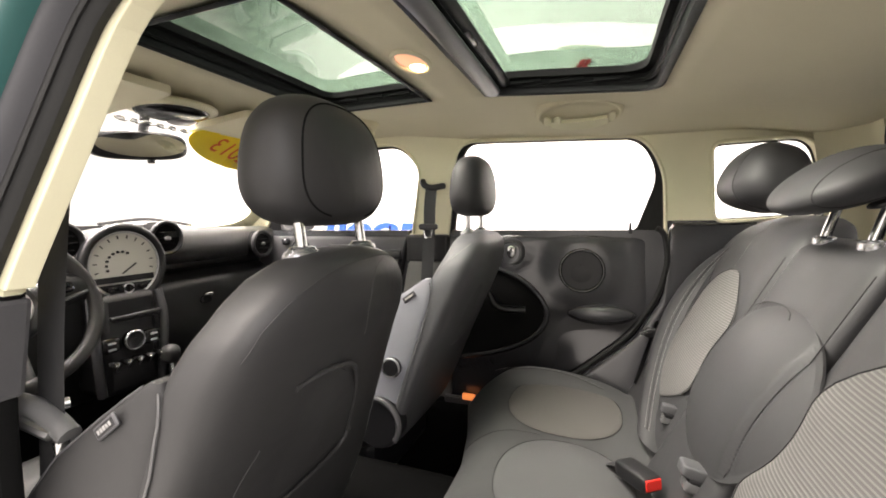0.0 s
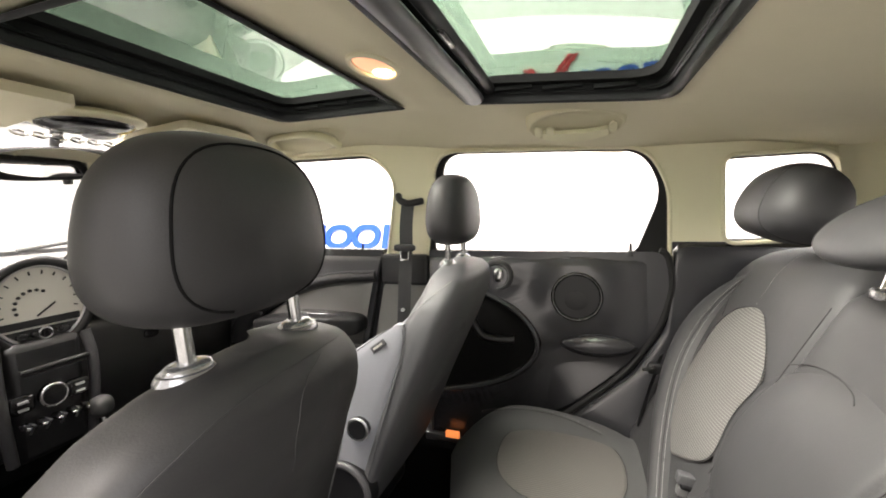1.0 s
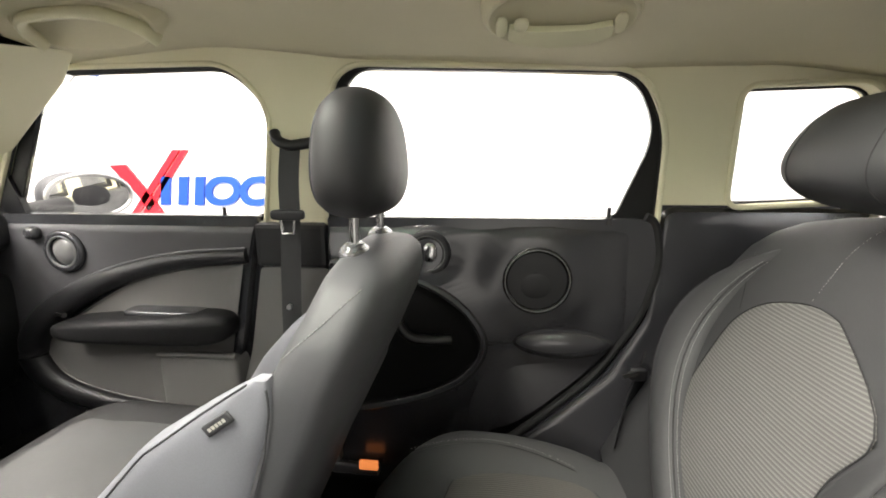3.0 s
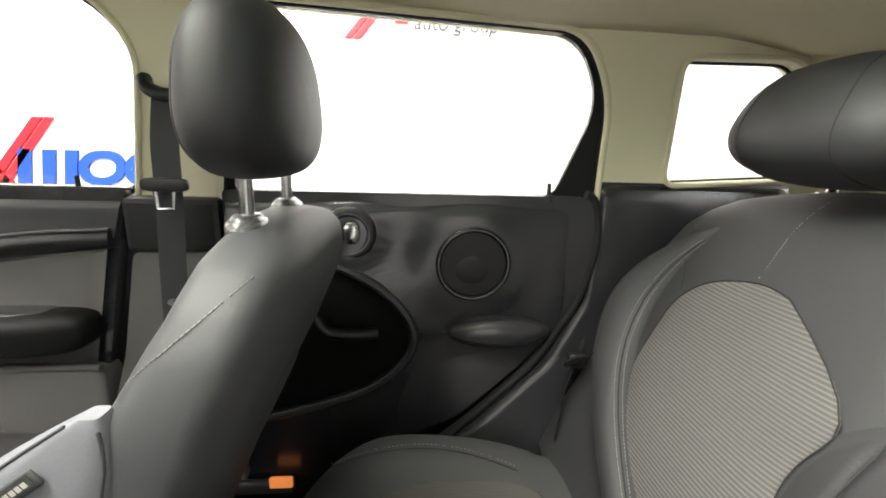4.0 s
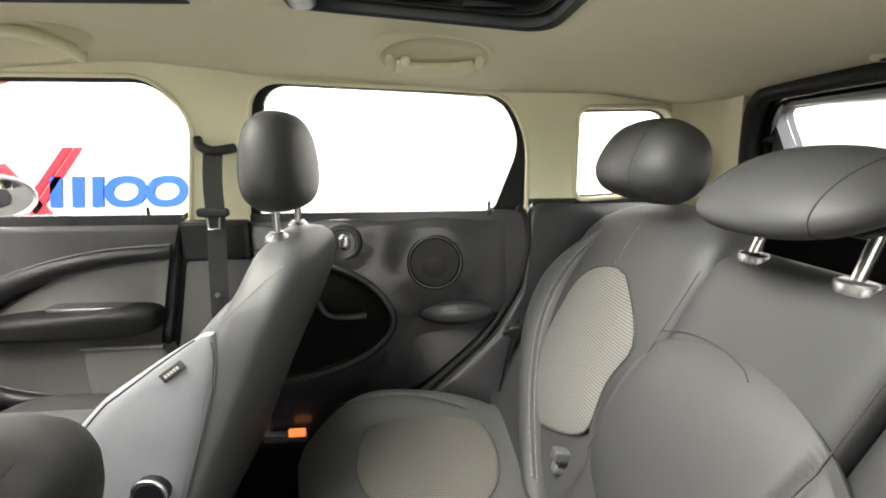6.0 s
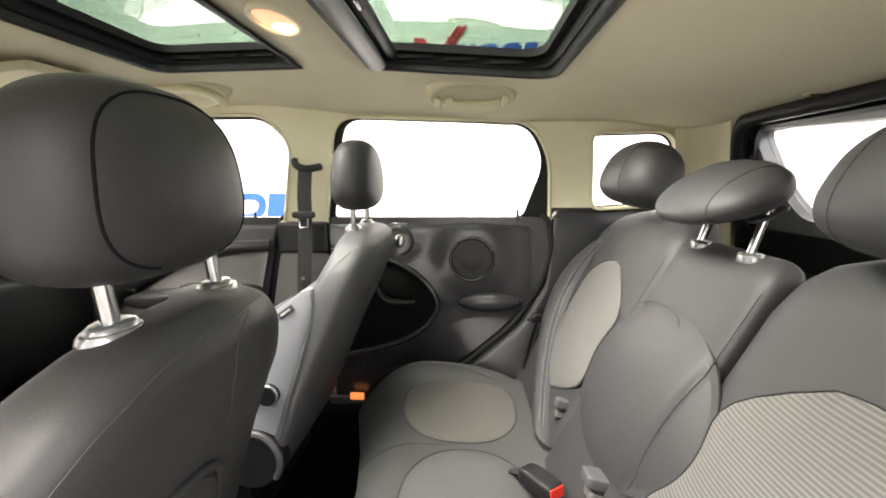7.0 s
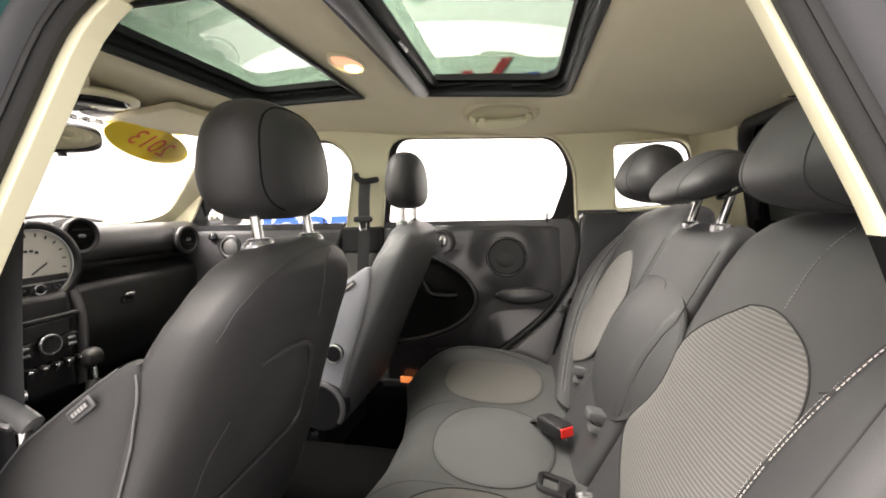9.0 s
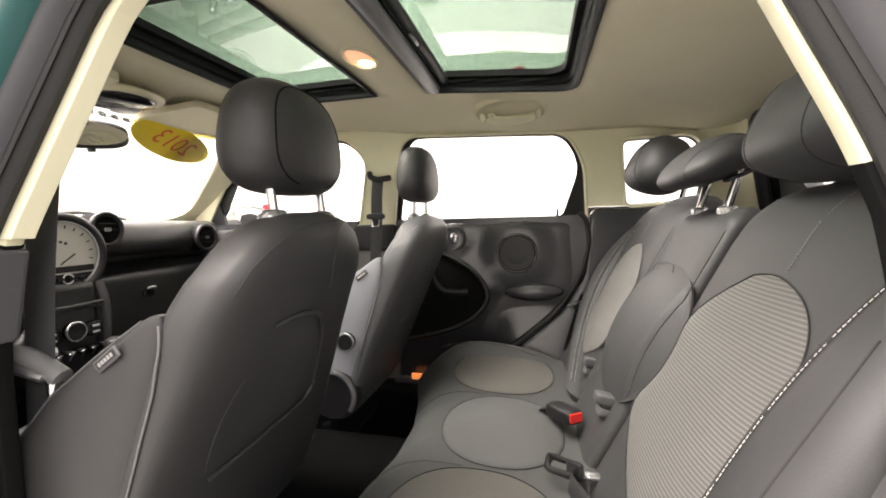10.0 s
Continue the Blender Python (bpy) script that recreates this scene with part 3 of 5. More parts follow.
door_2 = door("door_2", R2, R2r, "closed dark plastic rear door with round speaker and oval pocket", [[V(p.x, p.z) for p in pk]])
rim2 = [a.lerp(b, t / 4) for a, b in zip(grown(roundpoly(R2, R2r, 8), 0.008), grown(roundpoly(R2, R2r, 8), 0.008)[1:]) for t in range(4)]
part("seal", tube([V(p[0], 0.692 - 0.22 * max(0.0, 0.785 - p[1]) * (1 if p[0] > -0.1 else 0), p[1]) for p in rim2 if not (p[1] > 1.06 and p[0] < 0.23) and p[0] > -0.09], 0.010, 8), RUBBER, door_2, "black rubber door seal")


def ring_y(c, R, r, flat=1.0):
    return tube([V(c[0] + R * math.cos(a), c[1], c[2] + R * math.sin(a)) for a in span(0, 2 * math.pi, 40)[:-1]], r, 10, wrap=True, flat=flat)


def near_curve(x, z, pts):
    return min(math.hypot(x - q.x, z - q.z) for q in pts)


def kick(z):
    """How far the lower part of the side leans into the cabin."""
    return 0.22 * max(0.0, 0.785 - z)


def door_y(x, z):
    """Cabin face of the rear door, with its soft bulges."""
    y = 0.681 + 0.035 * max(0.0, (z - 1.055) / 0.037) ** 2 + 0.02 * max(0.0, 0.9 - z) - kick(z) / (1 + math.exp(-(x + 0.07) / 0.025))
    y -= 0.014 * math.exp(-(math.hypot(x, z - 0.953) / 0.125) ** 6)
    y -= 0.016 * math.exp(-(math.hypot(x + 0.253, z - 1.012) / 0.070) ** 4)
    y -= 0.014 * math.exp(-(near_curve(x, z, pk) / 0.055) ** 2)
    y += 0.016 / (1 + math.exp((z - 0.775 + 0.10 * x) / 0.012)) * (1 if x > -0.12 else math.exp(-((x + 0.12) / 0.04) ** 2))
    y += 0.020 * max(0.0, (x - 0.16) / 0.09) ** 2
    return y


part("trim_panel", skin([Vector(q) for q in grown(roundpoly(R2, R2r, 8), -0.004)], [[V(q.x, q.z) for q in pk]], door_y), DOOR, door_2, "glossy dark moulded door trim")
spk = part("speaker", cyl((-0.002, 0.70, 0.951), (-0.002, 0.667, 0.951), 0.073, 0.071, 48), BLACK, door_2, "black fabric speaker cover")
part("ring", ring_y((-0.002, 0.666, 0.951), 0.0725, 0.0060), GLOSSB, spk, "dark glossy ring")
part("ring", ring_y((-0.002, 0.6610, 0.951), 0.0725, 0.0014), COLLAR, spk, "thin grey ring")
part("cone", blob((-0.004, 0.669, 0.938), (0.040, 0.004, 0.034), 1, 1), BLACK, spk)
grip = blob((0.062, 0.672, 0.800), (0.114, 0.034, 0.037), 0.9, 1.0, 36, 20, lambda p: V(p.x, p.y, p.z * (1 - 0.25 * p.x * p.x) + 0.05 * p.x))
part("armrest", grip, DOOR, door_2, "smooth oval armrest")
handle = part("handle_bezel", ring_y((-0.253, 0.668, 1.012), 0.044, 0.010), BLACK, door_2, "black handle surround")
part("ring", ring_y((-0.253, 0.6600, 1.012), 0.0405, 0.0016), COLLAR, handle, "thin grey ring")
part("handle_cup", cyl((-0.253, 0.70, 1.012), (-0.253, 0.670, 1.012), 0.038, seg=32), GLOSSB, handle)
part("handle", blob((-0.248, 0.664, 1.014), (0.017, 0.010, 0.024), 0.8, 0.8), CHROME, handle, "chrome door handle")
pc = V(sum(p.x for p in pk) / len(pk), 0, sum(p.z for p in pk) / len(pk))
# Pocket walls coloured near black for the shade inside the recess.
part("pocket", loft([[V(pc.x + (p.x - pc.x) * f, y, pc.z + (p.z - pc.z) * f) for p in pk] for f, y in ((1.0, 0.690), (0.97, 0.72), (0.92, 0.77), (0.85, 0.785), (0.3, 0.79))]), MATTEB, door_2, "deep door pocket coloured black for the shade inside")
part("pocket_rim", tube([V(p.x, 0.676, p.z) for p in pk], 0.020, 12, flat=0.6, up=(0, 1, 0)), DOOR, door_2, "rounded pocket rim")
part("pull", tube(curve([V(-0.36, 0.678, 0.90), V(-0.33, 0.665, 0.845), V(-0.30, 0.662, 0.805), V(-0.24, 0.665, 0.797), V(-0.20, 0.675, 0.797)], 6), 0.013, 10), BLACK, door_2, "black pull handle")
part("lock_pin", cyl((0.152, 0.692, 1.085), (0.152, 0.692, 1.118), 0.005, 0.0042, 10), BLACK, door_2)
part("lock_base", cyl((0.152, 0.692, 1.08), (0.152, 0.692, 1.094), 0.011, 0.008, 14), BLACK, door_2)

door_1 = door("door_1", [(-1.47, 1.092), (-0.672, 1.092), (-0.700, 0.98), (-0.752, 0.74), (-0.80, 0.60), (-0.84, 0.42), (-1.38, 0.42)], [0.01, 0.01, 0.08, 0.10, 0.10, 0.02, 0.05], "closed grey and black front door with long padded armrest")
FIELD = [(-0.716, 0.974), (-0.88, 0.956), (-0.995, 0.930), (-1.113, 0.874), (-1.232, 0.803), (-1.306, 0.742), (-1.318, 0.684), (-1.276, 0.629), (-1.189, 0.593), (-1.07, 0.572), (-0.95, 0.560), (-0.815, 0.555)]
BAND = [(-0.706, 0.994, 0.019), (-0.875, 0.979, 0.022), (-1.022, 0.946, 0.026), (-1.160, 0.894, 0.032), (-1.285, 0.822, 0.038), (-1.350, 0.745, 0.042), (-1.352, 0.670, 0.040), (-1.295, 0.605, 0.034), (-1.19, 0.570, 0.028), (-1.07, 0.552, 0.024), (-0.95, 0.540, 0.022)]
SILL = roundpoly([(-1.462, 1.088), (-0.677, 1.088), (-0.704, 0.992), (-0.875, 0.977), (-1.022, 0.944), (-1.160, 0.892), (-1.285, 0.820), (-1.350, 0.745), (-1.415, 0.745)], 0.006, 4)
part("upper_trim", skin([Vector(q) for q in SILL], [], lambda x, z: 0.679 + 0.030 * max(0.0, (z - 1.050) / 0.038) ** 2), LEATHER2, door_1, "smooth grey upper door trim")
fl = curve([V(x, 0, z) for x, z in FIELD], 6)
part("fabric_field", pad([(p.x, p.z) for p in fl], lambda x, z: dp(x, z) + V(0, -0.020, 0), (0, 1, 0), 0.001, rows=8), DOORG, door_1, "grey cloth door insert")
band = curve([V(x, r, z) for x, z, r in BAND], 8)
part("arc_trim", tube([V(p.x, 0.680, p.z) for p in band], [p.y for p in band], 16, flat=0.85, up=(0, 0.05, 1)), BLACK, door_1, "dark sweeping arc trim")
edge = [V(p.x, 0.672, p.z + p.y * 0.98) if i < 30 else None for i, p in enumerate(band)]
part("arc_edge", tube([q for q in edge if q], 0.0035, 8), LEATHER2, door_1, "thin grey edge")
part("armrest", blob((-0.990, 0.655, 0.806), (0.244, 0.058, 0.046), 0.55, 0.45, 40, 20, lambda p: V(p.x, p.y, p.z * (0.80 + 0.20 * p.x) + 0.22 * p.x)), ROOFT, door_1, "dark padded armrest")
part("armrest_lid", blob((-0.93, 0.668, 0.844), (0.11, 0.034, 0.010), 0.4, 0.4, 36, 12), DOOR, door_1, "dark pull cup lid")
part("handle", cyl((-1.225, 0.642, 0.835), (-1.195, 0.634, 0.837), 0.006), CHROME, door_1, "small chrome button")
part("map_pocket", blob((-0.862, 0.690, 0.640), (0.112, 0.034, 0.088), 0.25, 0.25), DOORG, door_1, "grey door pocket")
part("pocket_lip", tube([V(-0.972, 0.660, 0.727), V(-0.754, 0.660, 0.730)], 0.008, 10), DOORG, door_1)
tw = part("tweeter_bezel", ring_y((-1.205, 0.676, 0.996), 0.047, 0.010), DOOR, door_1, "dark ringed tweeter")
part("ring", ring_y((-1.205, 0.668, 0.996), 0.040, 0.0028), COLLAR, tw)
part("tweeter", blob((-1.205, 0.684, 0.996), (0.038, 0.020, 0.038), 1, 1), COLLAR, tw, "grey metal dome")
part("mirror_knob", blob((-1.283, 0.672, 1.043), (0.020, 0.016, 0.018), 0.8, 0.8), DOOR, door_1)
part("lock_pin", cyl((-0.762, 0.692, 1.085), (-0.762, 0.692, 1.112), 0.005, 0.0042, 10), BLACK, door_1)
part("sail_panel", sheet([V(*p) for p in roundpoly([(-1.44, 1.085), (-1.345, 1.21), (-1.335, 1.085)], 0.008)], [], lambda x, z: V(x, side_y(z) + 0.004, z), (0, 0.02, 0)), BLACK, door_1, smooth=False)
tagged(part("wall_lower", sheet([V(-1.70, 0.33), V(-1.70, 1.075), V(0.262, 1.075), V(0.262, 1.123), V(1.0, 1.123), V(1.0, 0.33)], [], lambda x, z: V(x, 0.800, z), (0, 0.04, 0)), DOOR, smooth=False), "dark grey plastic lower side trim", "trim", kind="structure")
# pillar and quarter trims
bp = thing("pillar_trim", "grey and black lower trim of the middle pillar", "trim", kind="structure")
part("upper", box((-0.592, 0.700, 1.02), (0.182, 0.05, 0.11)), BLACK, bp, smooth=False, bevel=0.012)
part("lower", sheet([V(*p) for p in roundpoly([(-0.676, 0.965), (-0.50, 0.965), (-0.50, 0.42), (-0.80, 0.42), (-0.765, 0.60), (-0.722, 0.74)], 0.015)], [], lambda x, z: V(x, 0.685 - 0.03 * max(0, 0.75 - z), z), (0, 0.06, 0)), DOORG, bp, smooth=False, bevel=0.01)
QT = [(0.275, 1.115), (0.82, 1.115), (0.82, 0.45), (-0.28, 0.40), (-0.03, 0.565), (0.17, 0.725), (0.252, 0.865)]
qt = thing("quarter_trim", "dark grey plastic trim beside the rear seat", "trim", kind="structure")
part("panel", pad(roundpoly(QT, 0.03, 6), lambda x, z: V(x, 0.705 - 0.08 * max(0, 0.95 - z) - 0.17 * max(0.0, 0.79 - z), z), (0, -1, 0), 0.014, rows=12, power=12, sink=0.02), DOOR, qt)
part("belt_slot", blob((0.215, 0.610, 0.764), (0.020, 0.012, 0.016), 0.5, 0.5), BLACK, qt)
part("latch", box((0.196, 0.594, 0.768), (0.034, 0.006, 0.009), m=Matrix.Rotation(radians(-18), 4, "Y")), CHROME, qt, "chrome seat back latch")

# ---- seats ----


def interp(z, table):
    t = sorted(table)
    if z <= t[0][0]:
        return t[0][1]
    for (a, va), (b, vb) in zip(t, t[1:]):
        if z <= b:
            return va + (vb - va) * (z - a) / (b - a)
    return t[-1][1]


SEAT_W = [(0.52, 0.240), (0.62, 0.250), (0.74, 0.250), (0.84, 0.245), (0.93, 0.236), (0.98, 0.228), (1.02, 0.212), (1.05, 0.190), (1.075, 0.160), (1.092, 0.120), (1.100, 0.080), (1.104, 0.030)]
REAR_X = [(0.52, -0.46), (0.74, -0.365), (0.832, -0.321), (0.931, -0.271), (1.0, -0.240), (1.04, -0.230), (1.07, -0.230), (1.09, -0.240), (1.104, -0.262)]
FRONT_X = [(0.52, -0.500), (0.74, -0.428), (0.84, -0.395), (0.93, -0.373), (0.97, -0.372), (1.0, -0.358), (1.04, -0.336), (1.08, -0.322), (1.104, -0.305)]


def seat_w(z):
    return interp(z, SEAT_W)


def seat_x(z):
    """Rear and front of the backrest at a height."""
    return interp(z, REAR_X), interp(z, FRONT_X)


SEAM_X = [(0.52, -0.480), (0.68, -0.424), (0.74, -0.407), (0.825, -0.379), (0.90, -0.357), (0.95, -0.350), (0.972, -0.352), (0.986, -0.357)]
WING_X = [(0.52, -0.76), (0.70, -0.668), (0.80, -0.600), (0.885, -0.520), (0.94, -0.438), (0.965, -0.398), (0.986, -0.362)]
HR_E = (0.58, 0.80)
EX, EY, SWEEP = 0.70, 0.62, 0.034


def seat_ring(z):
    """Middle and half depth of the backrest at a height, and its half width."""
    xr, xf = seat_x(z)
    return (xr + xf) / 2, (xr - xf) / 2, seat_w(z)


def swept(y0, z):
    """How far the inner edge of the driver backrest is rounded off at a height."""
    return min(1.0, max(0.0, (z - 0.66) / 0.28)) if y0 < 0 else 0.0


def seat_point(y0, z, a):
    """A point of the backrest section at an angle; the rear lies at positive sines."""
    c, h, w = seat_ring(z)
    s, k = math.sin(a), math.cos(a)
    u = swept(y0, z) if k > 0 else 0.0
    ex, ey = (EX + 0.28 * u, EY + 0.36 * u) if s > 0 else (0.40, 0.40)
    q = spow(k, ey)
    return V(c + h * spow(s, ex) - SWEEP * u * q * q, y0 + w * q, z)


def side_face(y0, sg, x, z, lift=0.0):
    """A point on the outer side of a front backrest."""
    c, h, w = seat_ring(z)
    k = min(0.97, abs(x - c) / h) ** (1 / (EX if x > c else 0.40))
    return V(x, y0 + sg * (w * math.sqrt(1 - k * k) ** (EY if x > c else 0.40) + lift), z)


def dome(p):
    up = max(0.0, (p.z + 0.45) / 1.45)
    w = 1.0 - 0.22 * up ** 2 - 0.02 * max(0, -p.z) ** 4
    return V(p.x * (1.03 - 0.30 * up ** 2 - 0.06 * max(0, -p.z) ** 4) + 0.02 * p.z, p.y * w, p.z)


def seam(c, s, e, shape, k, a0=0.0, a1=2 * math.pi, n=56, axis=0):
    """The line in which a plane at k (of the half size) along an axis cuts a superellipsoid."""
    out = []
    for i in range(n + 1):
        a = a0 + (a1 - a0) * i / n
        lo, hi = 0.0, 1.5
        for _ in range(30):
            r = (lo + hi) / 2
            p = V(k, r * math.cos(a), r * math.sin(a)) if axis == 0 else V(r * math.cos(a), k, r * math.sin(a))
            f = (abs(p.x) ** (2 / e[1]) + abs(p.y) ** (2 / e[1])) ** (e[1] / e[0]) + abs(p.z) ** (2 / e[0])
            lo, hi = (r, hi) if f < 1 else (lo, r)
        p = shape(p)
        out.append(V(c[0] + p.x * s[0] * 1.004, c[1] + p.y * s[1] * 1.004, c[2] + p.z * s[2] * 1.004))
    return out


def rear_face(y0, y, z, lift=0.0):
    c, h, w = seat_ring(z)
    u = swept(y0, z) if y > 0 else 0.0
    q = min(0.999, abs(y) / w)
    ca = q ** (1 / (EY + 0.36 * u))
    return V(c + h * math.sqrt(1 - ca * ca) ** (EX + 0.28 * u) - SWEEP * u * q * q + lift, y0 + y, z)


def stitches(pts, r, parent, gap=0.5, step=0.008, name="stitching", label="white stitching", m=None):
    """A row of short threads along a line, in one mesh."""
    bm = bmesh.new()
    pts = [Vector(p) for p in pts]
    carry = 0.0
    for a, b in zip(pts, pts[1:]):
        d = (b - a).length
        t = carry
        while t < d:
            u, v = t / d, min(1.0, (t + step * (1 - gap)) / d)
            if (v - u) * d > 0.001:
                cyl(a.lerp(b, u), a.lerp(b, v), r, seg=5, bm=bm)
            t += step
        carry = t - d
    return tagged(part(name, bm, m or STITCH, parent, label), kind="stuff")


def front_seat(y0, label):
    s = thing("car_seat", label, "car seat", "front seats")
    off = 0.009 if y0 < 0 else 0.0
    rings = []
    n = 64
    for z in span(0.52, 1.0, 18) + [1.0 + 0.104 * math.sin(t) for t in span(0.1, 1.545, 16)]:
        rings.append([seat_point(y0, z, a) for a in span(0, 2 * math.pi, n)[:-1]])
    # The passenger backrest takes the paler copy that stands in for light.
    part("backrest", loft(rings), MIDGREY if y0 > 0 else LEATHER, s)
    rings = []
    for z in span(0.56, 0.97, 14):
        xs, xw = interp(z, SEAM_X) + 0.01, interp(z, WING_X) * 0.6 + interp(z, SEAM_X) * 0.4
        rings.append([V((xs + xw) / 2 + (xs - xw) / 2 * spow(math.cos(a), 0.5), y0 + (seat_w(z) - 0.03) * spow(math.sin(a), 0.4), z) for a in span(0, 2 * math.pi, 32)[:-1]])
    part("back_cushion", loft(rings), CLOTH, s, "grey cloth back cushion")
    for sg in (-1, 1):
        rings = []
        for k in range(29):
            z = 0.985 - 0.425 * (k / 28) ** 1.3
            xs, xw = interp(z, SEAM_X) + off, interp(z, WING_X) + off
            c, h = (xs + xw) / 2, (xs - xw) / 2 + 0.004
            wd = min(0.042, 0.006 + 0.40 * h)
            yc = y0 + sg * (seat_w(z) + 0.0025 - wd)
            rings.append([V(c + h * spow(math.cos(a), 0.5), yc + sg * wd * spow(math.sin(a), 0.5), z) for a in span(0, 2 * math.pi, 40)[:-1]])
        # Same leatherette on both seats; the passenger side has its light painted in.
        wing = part("side_bolster", loft(rings), LIT_PALE if y0 > 0 else LEATHER, s, "leatherette side bolster coloured paler for the light on it" if y0 > 0 else "dark grey leatherette side bolster")
        part("piping", tube([V(interp(z, SEAM_X) + off + 0.001, y0 + sg * (seat_w(z) + 0.0015), z) for z in span(0.976, 0.58, 40)], 0.0013, 6), MIDGREY if y0 > 0 else COLLAR, wing, "fine grey piping")
        part("top_seam", tube([r[15] + V(0, 0, 0.001) for r in rings[1:-1]], 0.0014, 6), MIDGREY if y0 > 0 else LEATHER2, wing, "sewn edge")
    # tag on the left bolster
    zt = 0.938
    tc = V(-0.406, y0 - seat_w(zt) - 0.0055, zt)
    tm = Matrix.Rotation(radians(-36), 4, "Y")
    tag = part("tag", box(tc, (0.040, 0.004, 0.015), m=tm), MIDGREY if y0 > 0 else LEATHER2, s, "small sewn-in tag with unreadable lettering", bevel=0.0019)
    part("tag_face", box(tc + V(0, -0.0015, 0), (0.033, 0.002, 0.009), m=tm), MIDGREY if y0 > 0 else BLACK, tag, smooth=False)
    for k in (-0.011, -0.0055, 0.0, 0.0055, 0.011):
        part("bar", box(tc + V(0, -0.0024, 0) + tm @ V(k, 0, 0), (0.0038, 0.001, 0.0045), m=tm), DIAL if y0 > 0 else TAGM, tag, smooth=False)
    bm = blob((-0.80, y0, 0.545), (0.29, 0.255, 0.10), 0.5, 0.45, 36, 20, lambda p: V(p.x, p.y, p.z + 0.22 * abs(p.y) ** 4 + 0.30 * max(0, -p.x) ** 2))
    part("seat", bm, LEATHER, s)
    part("seat_insert", pad(roundpoly([(-1.03, y0 - 0.15), (-0.60, y0 - 0.15), (-0.60, y0 + 0.15), (-1.03, y0 + 0.15)], 0.06), lambda x, y: V(x, y, 0.638 + 0.27 * max(0, (-0.8 - x)) ** 2), (0, 0, 1), 0.018, rows=8), CLOTHD, s, "grey cloth insert")
    part("seat_base", box((-0.75, y0, 0.42), (0.42, 0.40, 0.16)), BLACK, s, smooth=False, bevel=0.03)
    if y0 < 0:
        fold = curve([V(0.030, 1.085, 0), V(-0.008, 1.070, 0), V(-0.020, 1.030, 0), V(-0.012, 0.985, 0)], 8)
        part("seam", tube([rear_face(y0, q.x, q.y, 0.0003) for q in fold], 0.0006, 6), LEATHER, s, "soft fold in the cover")
        # Thin black tube paints the shade of a soft crease.
        crease = curve([V(-0.154, 0.887, 0), V(-0.168, 0.848, 0), V(-0.170, 0.800, 0), V(-0.164, 0.758, 0)], 8)
        part("seam", tube([rear_face(y0, q.x, q.y, 0.0006) for q in crease], 0.0009, 6), BLACK, s, "black line for the shade in the crease beside the pocket")
        lip = curve([V(-0.130, 0.952, 0), V(-0.085, 0.957, 0), V(-0.030, 0.948, 0), V(0.005, 0.921, 0), V(0.045, 0.862, 0), V(0.075, 0.790, 0)], 8)
        part("pocket_lip", tube([rear_face(y0, q.x, q.y, 0.0035 - 0.004 * max(0.0, (-0.05 - q.x) / 0.08)) for q in lip], 0.0042, 8), LEATHER, s, "rounded pocket lip")
    if y0 < 0:
        top = [rear_face(y0, y, z, 0.0006) for y, z in [(q.x, q.y) for q in curve([V(-0.205, 1.005, 0), V(-0.18, 1.040, 0), V(-0.13, 1.070, 0), V(-0.06, 1.086, 0), V(0.03, 1.090, 0), V(0.10, 1.082, 0)], 8)]]
        part("seam", tube(top, 0.0008, 6), SEAM, s, "sewn line under the shoulder")
    # back pocket panel
    o = [(-0.165, 0.775), (-0.185, 0.86), (-0.180, 0.92), (-0.14, 0.953), (-0.06, 0.955), (0.005, 0.915), (0.050, 0.860), (0.080, 0.805), (0.070, 0.775), (0.0, 0.766), (-0.10, 0.760)]
    oc = [(p.x, p.y) for p in curve([V(*q, 0) for q in o], 5, wrap=True)]
    part("map_pocket", pad(oc, lambda y, z: rear_face(y0, y, z, 0.001 - 0.008 * max(0.0, min(1.0, (-0.03 - y) / 0.09))), (1, 0, 0), 0.005, rows=8, power=6), MIDGREY if y0 > 0 else LEATHER, s, "padded seat back pocket")
    line = [rear_face(y0, y, z, 0.004) for y, z in [(p.x, p.y) for p in curve([V(0.085, 0.790, 0), V(0.06, 0.762, 0), V(-0.06, 0.752, 0), V(-0.155, 0.746, 0)], 8)]]
    if y0 < 0:
        part("pocket_edge", tube(line, 0.0035, 8), LEATHER, s, "raised pocket edge")
    for sg in (-1, 1) if y0 > 0 else ():
        side = [side_face(y0, sg, x, z, 0.0012) for x, z in zip(span(-0.262, -0.362, 7), span(1.072, 0.986, 7))]
        stitches(side, 0.0006, s, 0.3, 0.005, m=TAGM, label="grey stitching")
    if y0 > 0:
        kn = part("recline_knob", cyl((-0.455, 0.135, 0.752), (-0.452, 0.085, 0.752), 0.030, 0.024, 12), BLACK, s, "black recline knob", bevel=0.004)
        part("knob_ring", tube([V(-0.453 + 0.024 * math.cos(a), 0.088, 0.752 + 0.024 * math.sin(a)) for a in span(0, 2 * math.pi, 20)[:-1]], 0.003, 6, wrap=True), SATIN, kn)
        hg = part("hinge_cover", cyl((-0.50, 0.13, 0.595), (-0.50, 0.085, 0.595), 0.075, 0.070, 36), BLACK, s, "round black hinge cover", bevel=0.006)
        part("hinge_rim", tube([V(-0.50 + 0.068 * math.cos(a), 0.086, 0.595 + 0.068 * math.sin(a)) for a in span(-0.6, 2.2, 24)], 0.008, 8), LEATHER2, hg, "grey rim")
    hx = -0.308 if y0 > 0 else -0.322
    for dy in (-0.07, 0.07):
        lift = 0.0 if y0 > 0 else -0.002
